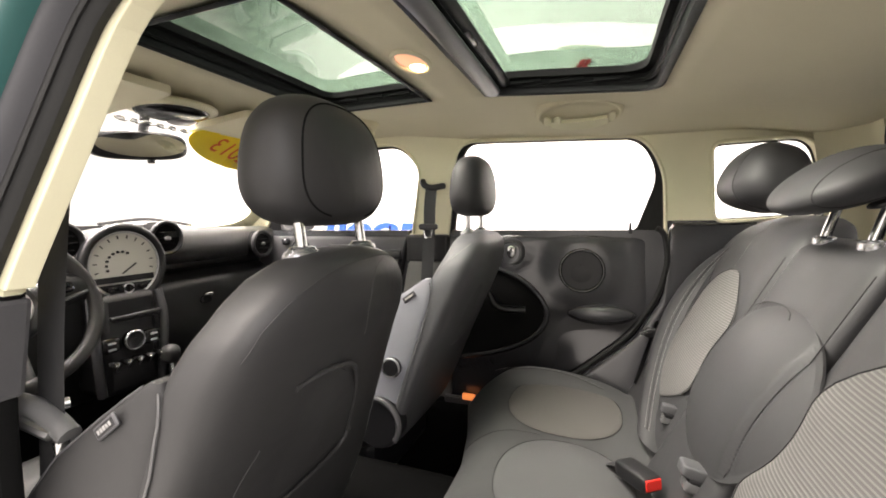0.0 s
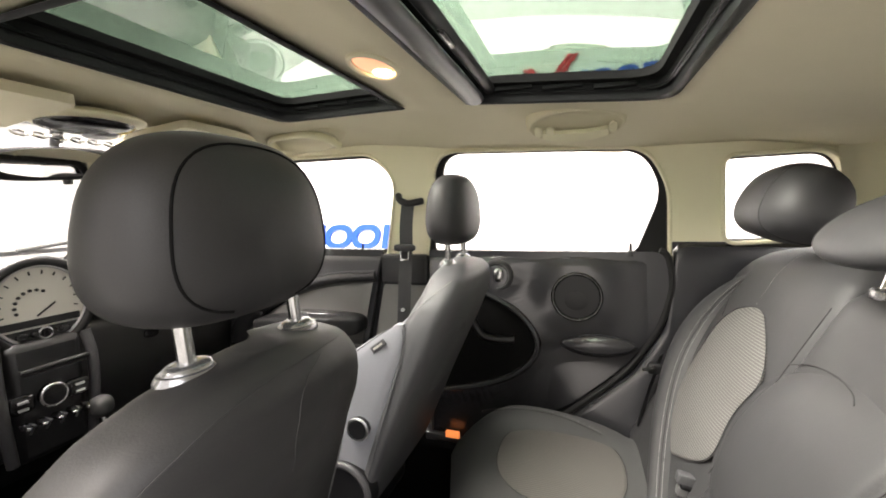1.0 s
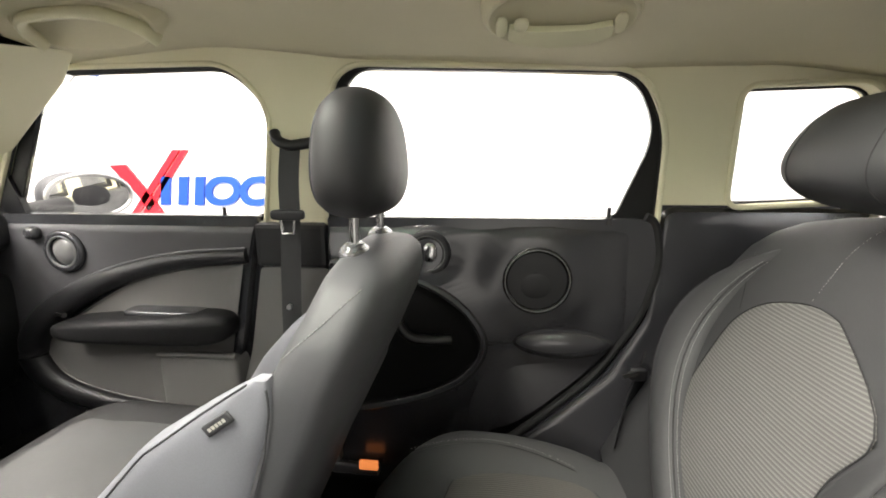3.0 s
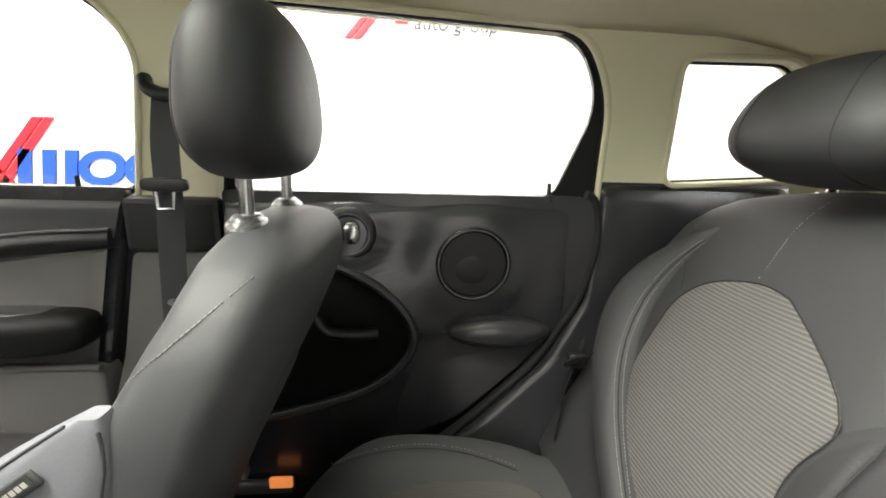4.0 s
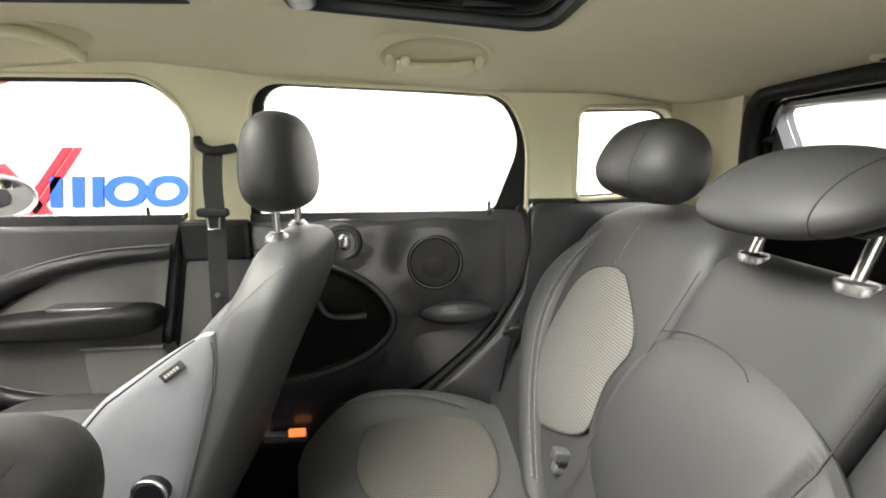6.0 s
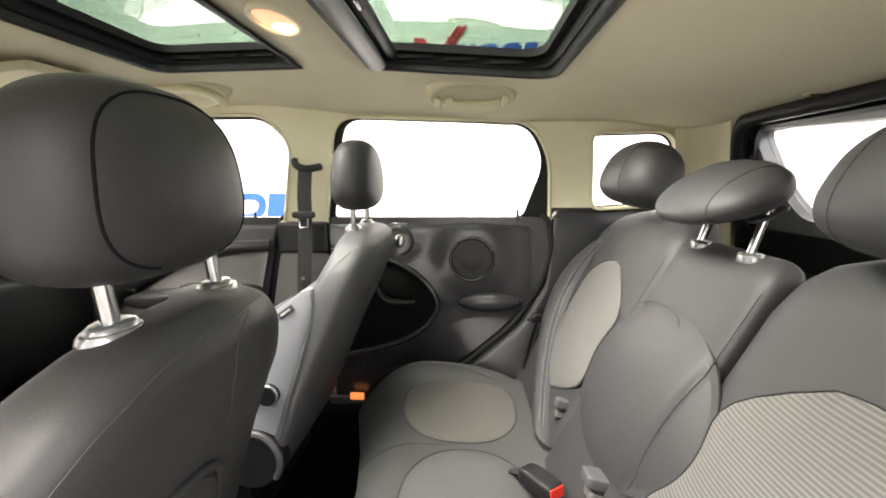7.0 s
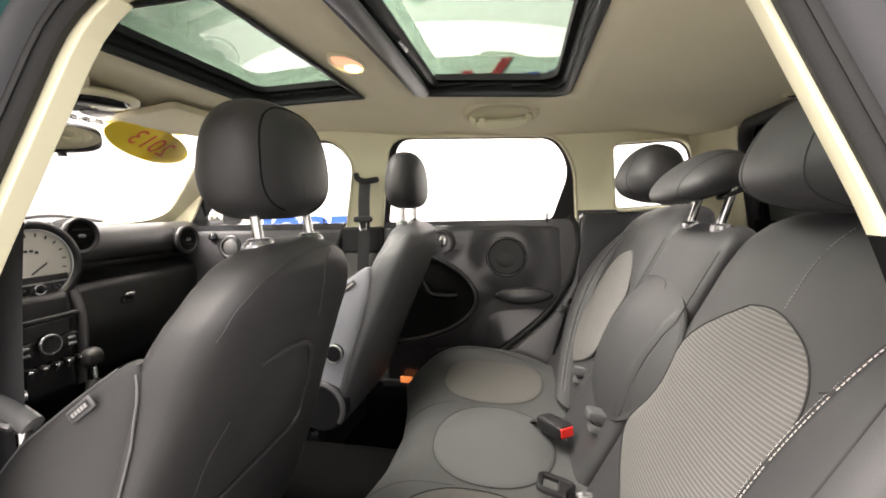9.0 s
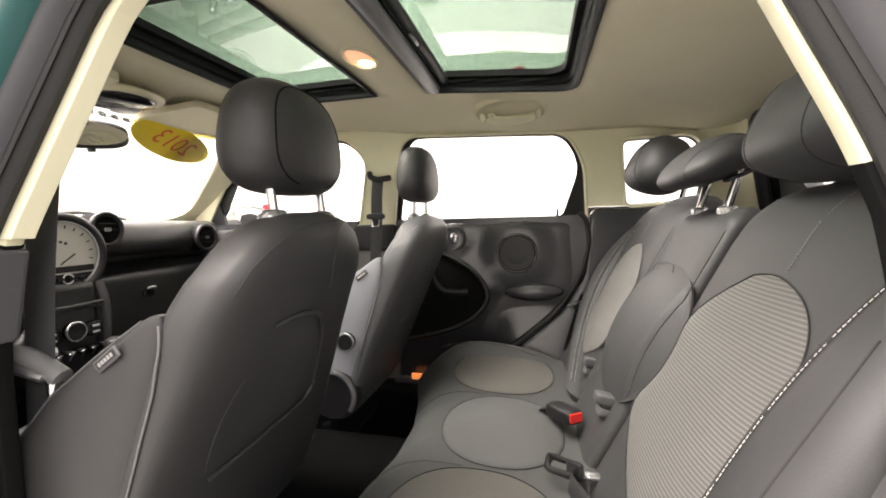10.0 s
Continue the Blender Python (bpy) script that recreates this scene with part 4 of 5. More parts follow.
        part("collar", loft([[V(-0.298 + r * math.cos(a) * 0.80, y0 + dy + r * 1.15 * math.sin(a), z + lift) for a in span(0, 2 * math.pi, 32)[:-1]] for r, z in ((0.0250, 1.078), (0.0255, 1.096), (0.0248, 1.1005), (0.0225, 1.104), (0.0195, 1.1045), (0.0180, 1.1075), (0.0155, 1.1095), (0.0100, 1.1100))]), COLLARM, s, "grey headrest guide collar")
        part("post", cyl((-0.298, y0 + dy, 1.10), (hx + 0.012, y0 + dy, 1.20), 0.0072, seg=16), CHROME, s, "chrome headrest post")
    c, HR_S = ((-0.292, 0.327, 1.230), (0.054, 0.127, 0.086)) if y0 > 0 else ((-0.316, -0.366, 1.2175), (0.060, 0.126, 0.085))
    hr = part("headrest", blob(c, HR_S, *HR_E, 56, 36, dome), LEATHER, s, "padded dark headrest")
    if y0 < 0:
        part("seam", tube(seam(c, HR_S, HR_E, dome, 0.76, -1.2, math.pi + 1.2), 0.0013, 6), MATTEB, hr)
    part("seam", tube(seam(c, HR_S, HR_E, dome, -0.72, -1.2, math.pi + 1.2), 0.0012, 6), LEATHER2, hr)
    return s


front_seat(-0.362, "dark grey driver seat with padded headrest and back pocket")
front_seat(0.35, "dark grey passenger seat with side bolster paled for light and recline knob")


def back_at(y, z):
    """Front face of the rear seat back."""
    return V(0.402 + (z - 1.05) * 0.52, y, z)


BN = (-1, 0, 0.52)


def cushion_at(x, y):
    edge = max(0.0, -0.16 - x)
    return V(x, y, 0.598 - 2.6 * edge ** 2 - 0.05 * (x + 0.1))


rear = thing("rear_bench", "dark grey rear bench with ribbed light cloth inserts", "car seat")
# outline of the backrest sections: height, inner and outer edge for the side ones
INNER = [(0.56, 0.148), (1.04, 0.148), (1.09, 0.163), (1.115, 0.185), (1.130, 0.222), (1.138, 0.290)]
OUTER = [(0.56, 0.650), (0.95, 0.650), (1.00, 0.646), (1.05, 0.628), (1.085, 0.590), (1.108, 0.545), (1.126, 0.470), (1.138, 0.380)]
MID_Y = 0.014
SECT = {"left": (-1, -0.010), "middle": (0, -0.042), "right": (1, 0.0)}
OVAL_C, OVAL_S = (0.002, 0.838), (0.212, 0.140)


def oval_rise(y, z):
    """How far the centre pad stands over the backrest at a place."""
    r = math.hypot((y - OVAL_C[0]) / OVAL_S[0], (z - OVAL_C[1]) / OVAL_S[1])
    return 0.030 * max(0.0, 1 - r ** 2.4) ** 0.9 if r < 1 else 0.0


def crack(y):
    """The gap that runs down through the pad where the sections meet."""
    return 0.008 * math.exp(-((abs(y - MID_Y) - 0.146) / 0.006) ** 2) + 0.005 / (1 + math.exp(-(abs(y - MID_Y) - 0.150) / 0.003))


for name, (sg, drop) in SECT.items():
    rings = []
    top = 1.138 + drop
    for z in span(0.56, 1.03, 16) + [1.03 + (top - 1.03) * math.sin(t) for t in span(0.08, 1.50, 20)]:
        if sg:
            ya, yb = sorted((MID_Y + sg * (interp(z - drop, INNER) - 0.002), MID_Y + sg * (interp(z - drop, OUTER) if sg > 0 else interp(z - drop, OUTER) + 0.015)))
        else:
            e = max(0.0, (z - 1.05) / (top - 1.05))
            ya, yb = MID_Y - 0.144 + 0.035 * e ** 3, MID_Y + 0.144 - 0.035 * e ** 3
        soft = 0.075 if sg else 0.034
        k = max(0.0, (z - (top - soft)) / soft)
        th0 = 0.062 if sg else 0.034
        th = th0 * math.sqrt(max(0.02, 1 - min(1.0, k) ** 2))
        w, c = (yb - ya) / 2, (ya + yb) / 2
        ring = []
        for a in span(0, 2 * math.pi, 56)[:-1]:
            p = back_at(c + w * spow(math.cos(a), 0.34 if sg else 0.25), z)
            ring.append(p + V(th0 - th * spow(math.sin(a), 0.55), 0, 0))
        rings.append(ring)
    b = part("backrest", loft(rings), BENCH, rear)
    if name == "middle":
        o = [(OVAL_C[0] + OVAL_S[0] * spow(math.cos(a), 0.95), OVAL_C[1] + OVAL_S[1] * spow(math.sin(a), 0.95)) for a in span(0, 2 * math.pi, 120)[:-1]]
        bm = bmesh.new()
        rows = []
        for f in [math.sin(t) for t in span(math.pi / 2, 0.02, 60)]:
            row = []
            for y, z in o:
                q = (OVAL_C[0] + (y - OVAL_C[0]) * f, OVAL_C[1] + (z - OVAL_C[1]) * f)
                row.append(back_at(*q) + Vector(BN).normalized() * (max(-0.0005, oval_rise(*q) - crack(q[0])) - (0.004 if f > 0.999 else 0.0)))
            rows.append(row)
        part("centre_pad", loft(rows), BENCH, b, "smooth dark oval centre pad")
        for sd in (-1, 1):
            part("fold_line", tube([back_at(MID_Y + sd * 0.146, z) + Vector(BN).normalized() * (max(0.0, oval_rise(MID_Y + sd * 0.146, z) - 0.0085) + 0.0005) for z in span(0.735, 1.055, 40)], 0.0010, 6), SEAM, b)
        arc = curve([V(*q, 0) for q in ((0.165, 0.952), (0.11, 0.971), (0.054, 0.977), (0.0, 0.972), (-0.025, 0.962))], 6)
        part("pad_seam", tube([back_at(q.x, q.y) + Vector(BN).normalized() * (oval_rise(q.x, q.y) + 0.0004) for q in arc], 0.0011, 6), SEAM, b, "seam over the pad")
    else:
        # insert: bounded by the centre pad within, straight without, an arc above
        yo, yi, m = (-0.487, -0.178, -0.340) if name == "left" else (0.517, 0.205, 0.365)
        ins = []
        top_line = [(0.0, 0.885), (0.004, 0.930), (0.030, 0.966), (0.075, 0.990), (0.145, 1.003), (0.225, 0.984), (abs(yo - yi), 0.936)]
        for q in curve([V(yo - sg * d, z, 0) for d, z in top_line], 4)[:21] + [V(yi, 0.936, 0)]:
            ins.append((q.x, q.y))
        ins = ins[:20] + [ins[-1]]
        for t in span(0, 1, 16)[1:]:
            z = 0.925 - 0.185 * t
            rr = math.sqrt(max(0.0, 1 - ((z - OVAL_C[1]) / OVAL_S[1]) ** 2))
            ins.append((OVAL_C[0] + sg * max(abs(yi) - 0.03, OVAL_S[0] * rr - 0.004), z))
        for t in span(0, 1, 10)[1:]:
            ins.append((ins[35][0] + (yo - sg * 0.06 - ins[35][0]) * t, 0.74 - 0.095 * math.sin(math.pi / 2 * t)))
        for t in span(0, 1, 12)[1:-1]:
            ins.append((yo - sg * 0.06 * (1 - t) ** 2, 0.645 + 0.235 * t))
        for _ in range(6):
            ins = [q if i < 19 and i > 1 else tuple((a + 2 * c + d) / 4 for a, c, d in zip(ins[i - 1], q, ins[(i + 1) % len(ins)])) for i, q in enumerate(ins)]
        part("insert", pad(ins, lambda y, z: back_at(y, z), BN, 0.010, rows=16, power=4, sink=0.002, soft=0.8), RIBY, b, "ribbed light grey cloth insert")
        part("insert_seam", tube([back_at(y, z) + V(-0.001, 0, 0.0005) for y, z in ins], 0.0010, 6, wrap=True), SEAM, b)
        y0, y1 = MID_Y - 0.665, MID_Y + 0.650
        part("panel_seam", tube([back_at(q.x, q.y) + V(-0.0004, 0, 0.0003) for q in curve([V(sg * 0.580, 1.045, 0), V(sg * 0.560, 1.01, 0), V(sg * 0.535, 0.975, 0), V(yo, 0.950, 0)], 6)], 0.0008, 6), SEAM, b, "fine sewn seam")
        sg = -1 if name == "left" else 1
        edge = y0 if name == "left" else y1
        # outer side bolster
        inset = (lambda z: 0.104) if name == "left" else (lambda z: 0.050 + 4.0 * (z - 0.91) ** 2)
        deep = 0.040 if name == "left" else 0.050
        rings = []
        for k in range(25):
            t = k / 24
            z = 0.60 + 0.46 * t
            wd = 0.066 * (1 - 0.85 * max(0, (t - 0.55) / 0.45) ** 2)
            dp2 = deep * math.sin(math.pi * min(1, 0.18 + t * 0.80)) ** 0.6
            cc = back_at(edge - sg * inset(z), z) + V(0.012, 0, 0)
            rings.append([cc + V(-dp2 * math.cos(a), 0, dp2 * 0.4 * math.cos(a)) * 0.95 + V(0, wd * math.sin(a), 0) for a in span(0, 2 * math.pi, 24)[:-1]])
        bo = part("side_bolster", loft(rings), BENCH, b, "dark leatherette side bolster")
        line = []
        line2 = []
        for k in range(22):
            t = 0.04 + 0.90 * k / 21
            z = 0.60 + 0.46 * t
            dp2 = deep * math.sin(math.pi * min(1, 0.18 + t * 0.80)) ** 0.6
            cc = back_at(edge - sg * inset(z), z) + V(0.012, 0, 0)
            wd = 0.066 * (1 - 0.85 * max(0, (t - 0.55) / 0.45) ** 2)
            for off, ls in ((0.46, line), (0.60, line2)) if name == "left" else ((0.72, line), (0.88, line2)):
                q = math.sqrt(1 - off * off)
                ls.append(cc + V(-dp2 * q * 0.97 - 0.001, -sg * wd * off, dp2 * 0.4 * q))
        thread = 0.00058 if name == "left" else 0.0005
        for ls in (line, line2):
            stitches(ls, thread, bo, 0.35, 0.006, m=STITCH if name == "left" else TAGM, label="white double stitching" if name == "left" else "grey double stitching")
        part("seam", tube([(a + q) / 2 for a, q in zip(line, line2)], 0.0016, 6), SEAM, bo)
        fold = []
        for t in span(0.06, 0.80, 24):
            z = 0.60 + 0.46 * t
            dp2 = deep * math.sin(math.pi * min(1, 0.18 + t * 0.80)) ** 0.6
            wd = 0.066 * (1 - 0.85 * max(0, (t - 0.55) / 0.45) ** 2)
            fold.append(back_at(edge - sg * inset(z), z) + V(0.012 - dp2 * 0.90 * 0.95, sg * wd * 0.40, dp2 * 0.4 * 0.90))
        part("fold", tube(fold, 0.0012, 6), SEAM, bo, "soft crease")
        vs = [back_at(m + sg * 0.03, z) + V(0.062 - 0.062 * math.sqrt(1 - max(0.0, (z - (top - 0.075)) / 0.075) ** 2) - 0.0008, 0, 0.0006) for z in span(1.008, top - 0.015, 24)]
        stitches(vs, 0.0005, b, 0.4, 0.005, m=TAGM, label="grey stitching")

# seat cushion with its pads
LOBE = [(-0.62, -0.30), (-0.40, -0.315), (-0.22, -0.295), (-0.05, -0.265), (0.10, -0.265), (0.25, -0.295), (0.42, -0.345), (0.50, -0.345), (0.62, -0.30)]


def bolster_rise(x, y):
    """How far the rounded ends of the cushion stand over its flat top."""
    k = min(1.0, max(0.0, (abs(y) - 0.42) / 0.13))
    return 0.046 * k * k * (3 - 2 * k) * max(0.0, 1 - ((x + 0.10) / 0.24) ** 2) ** 0.8


def cu(u, v):
    y = 0.005 + 0.615 * u
    x0 = interp(y, LOBE)
    x = x0 + (0.30 - x0) * v
    p = cushion_at(x, y)
    p.z = 0.598 - 0.09 * (max(0.0, 0.30 - v) / 0.30) ** 2.5 - 0.05 * (x + 0.1) - 0.07 * abs(u) ** 14 + bolster_rise(x, y)
    return p


cush = part("seat", grid(cu, span(-1, 1, 60), span(0, 1, 34), (0, 0, -0.20)), CLOTHD, rear)


def flat_top(x, y):
    return V(x, y, 0.599 - 0.05 * (x + 0.1))


def oval(cx, cy, hx, hy, e=0.85, rot=0.0):
    out = []
    for a in span(0, 2 * math.pi, 52)[:-1]:
        p, q = hx * spow(math.cos(a), e), hy * spow(math.sin(a), e)
        out.append((cx + p * math.cos(rot) - q * math.sin(rot), cy + p * math.sin(rot) + q * math.cos(rot)))
    return out


for nm, o, puff, m, lb in (("right_pad", oval(-0.035, 0.352, 0.155, 0.175), 0.016, RIBX, "ribbed light grey cloth pad"), ("left_pad", oval(-0.035, -0.375, 0.155, 0.185), 0.016, RIBX, "ribbed light grey cloth pad"), ("centre_pad", oval(-0.010, -0.012, 0.140, 0.165, 0.9), 0.030, CLOTH, "smooth dark oval centre pad")):
    part("cushion_pad", pad(o, flat_top, (0, 0, 1), puff, rows=12, power=2.4, sink=0.002, soft=0.9), m, cush, lb)
    part("seam", tube([flat_top(x, y) + V(0, 0, 0.0005) for x, y in o], 0.0010, 6, wrap=True), SEAM, cush)
for sg in (-1, 1):
    edge = [(x, sg * (0.515 - 0.9 * (x + 0.10) ** 2)) for x in span(-0.27, 0.07, 24)]
    part("seam", tube([flat_top(x, y) + V(0, 0, bolster_rise(x, y)) for x, y in edge], 0.0010, 6), SEAM, cush)
    stitches([flat_top(x, y + sg * 0.007) + V(0, 0, bolster_rise(x, y + sg * 0.007) + 0.0004) for x, y in edge], 0.0006, cush, m=TAGM, label="grey stitching")
for y in (0.165, -0.185):
    part("seam", tube([cu((y - 0.005) / 0.615, v) + V(0, 0, 0.001) for v in span(0.0, 0.36, 16)], 0.0008, 6), CLOTHD, cush, "faint sewn crease")


def crown(p):
    """Full at the foot, drawn in towards the top."""
    up, lo = max(0.0, (p.z + 0.45) / 1.45), max(0.0, -p.z)
    return V(p.x * (1.03 - 0.30 * up ** 2 - 0.06 * lo ** 4) + 0.02 * p.z, p.y * (1 - 0.25 * up ** 2 - 0.02 * lo ** 4), p.z)


def wedge(p):
    """A wing that is thick behind and runs out to a rounded lip in front."""
    return V(p.x, p.y * (1 - 0.10 * max(0.0, p.z) ** 2), p.z * (0.88 + 0.22 * p.x) + 0.10 * (1 - p.x * p.x))


def rear_headrest(c, half, e, shape, lean, feet, foot_y, reach, cuts=0.52):
    """A padded headrest, leant by so many degrees, on two chrome posts that stand at feet."""
    m = Matrix.Translation(c) @ Matrix.Rotation(radians(lean), 4, "Y")
    hr = part("headrest", posed(blob((0, 0, 0), half, *e, 56, 36, shape), m), BENCH, rear, "padded dark rear headrest")
    for k in (cuts, -cuts):
        part("seam", posed(tube(seam((0, 0, 0), half, e, shape, k, 0.0, 2 * math.pi, 72, axis=1)[:-1], 0.0009, 6, wrap=True), m), SEAM, hr)
    for dy in (-foot_y, foot_y):
        foot = V(feet[0], feet[1] + dy, feet[2])
        part("post", cyl(foot - V(0.002, 0, 0.006), foot + V(reach[0], 0, reach[1]), 0.0078, seg=16), CHROME, rear, "chrome headrest post")
        part("collar", loft([[foot + V(r * math.cos(a) * 0.85 + 0.1 * dz, r * 1.25 * math.sin(a), dz) for a in span(0, 2 * math.pi, 28)[:-1]] for r, dz in ((0.0185, -0.010), (0.0190, 0.001), (0.0175, 0.004), (0.014, 0.0055), (0.009, 0.006))]), COLLARM, rear, "silver headrest guide collar")
        if reach[2]:
            part("post_slot", posed(blob((half[0] * 0.30, dy * 0.98, -half[2] * 0.80), (0.030, 0.020, 0.006), 0.7, 0.7), m), BLACK, hr, "black post recess")


def posed(bm, m):
    bmesh.ops.transform(bm, matrix=m, verts=bm.verts)
    return bm


rear_headrest((0.452, -0.322, 1.206), (0.068, 0.134, 0.078), (0.58, 0.72), crown, 17, (0.498, -0.330, 1.118), 0.07, (0.012, 0.05, 0))
rear_headrest((0.424, 0.036, 1.1865), (0.088, 0.128, 0.050), (0.92, 0.85), wedge, -24.3, (0.440, 0.028, 1.094), 0.073, (0.022, 0.076, 1), 0.70)
rear_headrest((0.424, 0.375, 1.2275), (0.077, 0.137, 0.081), (0.66, 0.76), crown, 18.4, (0.504, 0.365, 1.128), 0.07, (0.012, 0.05, 0))

# ---- seat belts ----


def strap(pts, w, parent, up, m=BELT, name="webbing", label="black woven belt webbing"):
    c = curve(pts, 8)
    return part(name, tube(c, w / 2, 10, flat=0.07, up=up), m, parent, label)


fb = thing("front_seat_belt", "black passenger seat belt hanging on the middle pillar", "seat belt", "seat belts")
strap([V(-0.545, 0.622, 1.262), V(-0.545, 0.600, 1.18), V(-0.546, 0.595, 1.09), V(-0.560, 0.605, 0.95), V(-0.575, 0.62, 0.80), V(-0.59, 0.645, 0.55)], 0.047, fb, (1, 0, 0))
ring = part("belt_guide", tube(curve([V(-0.588, 0.640, 1.283), V(-0.575, 0.625, 1.266), V(-0.545, 0.618, 1.255), V(-0.515, 0.622, 1.258), V(-0.502, 0.640, 1.262)], 6), 0.012, 12), BLACK, fb, "black plastic belt guide")
part("tongue_grip", blob((-0.546, 0.586, 1.108), (0.038, 0.009, 0.012), 0.5, 0.5), BLACK, fb, "black tongue grip")
part("tongue", tube([V(-0.562 + dx, 0.583, 1.10 + dz) for dx, dz in ((0, 0), (0.004, -0.032), (0.028, -0.032), (0.032, 0))], 0.0035, 6), CHROME, fb, "steel belt tongue")
part("stop_button", cyl((-0.564, 0.600, 0.895), (-0.564, 0.592, 0.895), 0.006, seg=14), SATIN, fb)
db = thing("driver_seat_belt", "black driver seat belt beside the near pillar", "seat belt", "seat belts")
strap([V(-0.50, -0.560, 1.33), V(-0.515, -0.575, 1.15), V(-0.53, -0.582, 1.0), V(-0.545, -0.585, 0.80), V(-0.56, -0.595, 0.5)], 0.050, db, (1, 0, 0))
part("belt_guide", tube(curve([V(-0.535, -0.575, 1.345), V(-0.515, -0.560, 1.325), V(-0.495, -0.556, 1.320), V(-0.470, -0.560, 1.328)], 6), 0.012, 12), BLACK, db, "black plastic belt guide")
part("stop_button", cyl((-0.535, -0.575, 0.93), (-0.532, -0.567, 0.93), 0.006, seg=14), SATIN, db)
lv = thing("belt_lever", "black lever with a bright metal tip on the pillar", "lever")
part("arm", tube(curve([V(-0.60, -0.640, 0.960), V(-0.56, -0.60, 0.938), V(-0.53, -0.59, 0.925), V(-0.495, -0.588, 0.905)], 6), 0.012, 10), COLLAR, lv)
part("edge", tube(curve([V(-0.60, -0.645, 0.948), V(-0.56, -0.610, 0.925), V(-0.51, -0.598, 0.908)], 6), 0.006, 8), SATIN, lv)
part("tip", cyl((-0.503, -0.592, 0.902), (-0.506, -0.592, 0.876), 0.008, 0.006, 12), CHROME, lv, "bright metal tip")

# buckles on the cushion
bk1 = thing("seat_belt_buckle", "black belt buckle with a red release button", "belt buckle", "belt buckles")
BM = Matrix.Translation((0.130, 0.012, 0.628)) @ Matrix.Rotation(radians(125), 4, "Z") @ Matrix.Rotation(radians(6), 4, "Y")


part("body", posed(blob((0, 0, 0.002), (0.045, 0.023, 0.016), 0.35, 0.35), BM), BLACK, bk1, "black buckle body")
part("button", posed(box((-0.042, 0, 0.003), (0.009, 0.034, 0.021)), BM), RED, bk1, "red release button", bevel=0.002)
part("stalk", posed(tube(curve([V(0.03, 0, 0), V(0.06, 0.006, -0.004), V(0.10, 0.0, -0.03)], 6), 0.013, 8, flat=0.4, up=(0, 1, 0)), BM), BELT, bk1)
bk2 = thing("belt_tongue_holder", "open black metal belt bracket lying on the cushion", "belt buckle", "belt buckles")
TM = Matrix.Translation((0.114, -0.185, 0.617)) @ Matrix.Rotation(radians(-8), 4, "Z") @ Matrix.Rotation(radians(12), 4, "Y")
part("frame", posed(tube([V(p[0], p[1], 0) for p in roundpoly([(-0.025, -0.022), (0.035, -0.022), (0.035, 0.022), (-0.025, 0.022)], 0.006, 3)], 0.006, 8, wrap=True), TM), BLACK, bk2)
part("plate", posed(box((0.020, 0, 0.0), (0.024, 0.04, 0.006)), TM), BLACK, bk2, bevel=0.002)
part("webbing", posed(tube(curve([V(0.03, -0.01, 0), V(0.02, -0.05, 0.004), V(0.06, -0.09, -0.006)], 6), 0.018, 8, flat=0.12, up=(0, 0, 1)), TM), BELT, bk2)
part("tab", blob((0.175, -0.205, 0.614), (0.022, 0.011, 0.006), 0.6, 0.6), COLLARM, bk2, "bright metal tab")
for y, z, k in ((0.205, 0.690, 0.55), (-0.070, 0.703, 1.0)):
    g = thing("child_seat_anchor", "grey plastic anchor guide between cushion and backrest", "anchor guide", "anchor guides")
    p = back_at(y, z)
    gm = Matrix.Translation((p.x - 0.004, y, z)) @ Matrix.Rotation(radians(12), 4, "Y") @ Matrix.Rotation(radians(-6), 4, "X")
    part("cap", posed(blob((0, 0, 0), (0.030 * k, 0.022 * k, 0.011), 0.35, 0.35), gm), MIDGREY, g, "pale grey cap")
    part("gap", posed(blob((0.003, -0.004, -0.012), (0.022 * k, 0.018 * k, 0.006), 0.4, 0.4), gm), BLACK, g, "dark slot")
    part("socket", posed(blob((0.0, -0.004 * k, -0.024), (0.021 * k, 0.018 * k, 0.010), 0.35, 0.35), gm), COLLAR, g, "grey socket")
rb = thing("rear_seat_belt", "black rear seat belt beside the rear seat", "seat belt", "seat belts")
strap([V(0.235, 0.630, 0.80), V(0.205, 0.625, 0.70), V(0.185, 0.60, 0.64), V(0.17, 0.575, 0.60)], 0.046, rb, (0.4, 0.9, 0))

# ---- dashboard ----
dash = thing("dashboard", "dark grey moulded dashboard with round black vents", "dashboard")
PROF = [(-1.68, 1.075), (-1.56, 1.100), (-1.46, 1.112), (-1.38, 1.112), (-1.335, 1.095), (-1.318, 1.055), (-1.325, 1.010), (-1.36, 0.990), (-1.41, 0.985), (-1.42, 0.955), (-1.375, 0.935), (-1.345, 0.915), (-1.345, 0.84), (-1.36, 0.74), (-1.42, 0.60)]


def da(u, v):
    c = curve_dash[min(int(v * (len(curve_dash) - 1) + 0.5), len(curve_dash) - 1)]
    return V(c.x - 0.05 * abs(u) ** 4, 0.70 * u, c.z)


curve_dash = curve([V(x, 0, z) for x, z in PROF], 4)
part("panel", grid(da, span(-1, 1, 36), span(0, 1, len(curve_dash) - 1), (-0.05, 0, -0.03)), DASH, dash)


def ring_x(c, R, r, seg=40, flat=1.0):
    return tube([V(c[0], c[1] + R * math.cos(a), c[2] + R * math.sin(a)) for a in span(0, 2 * math.pi, seg)[:-1]], r, 12, wrap=True, flat=flat)


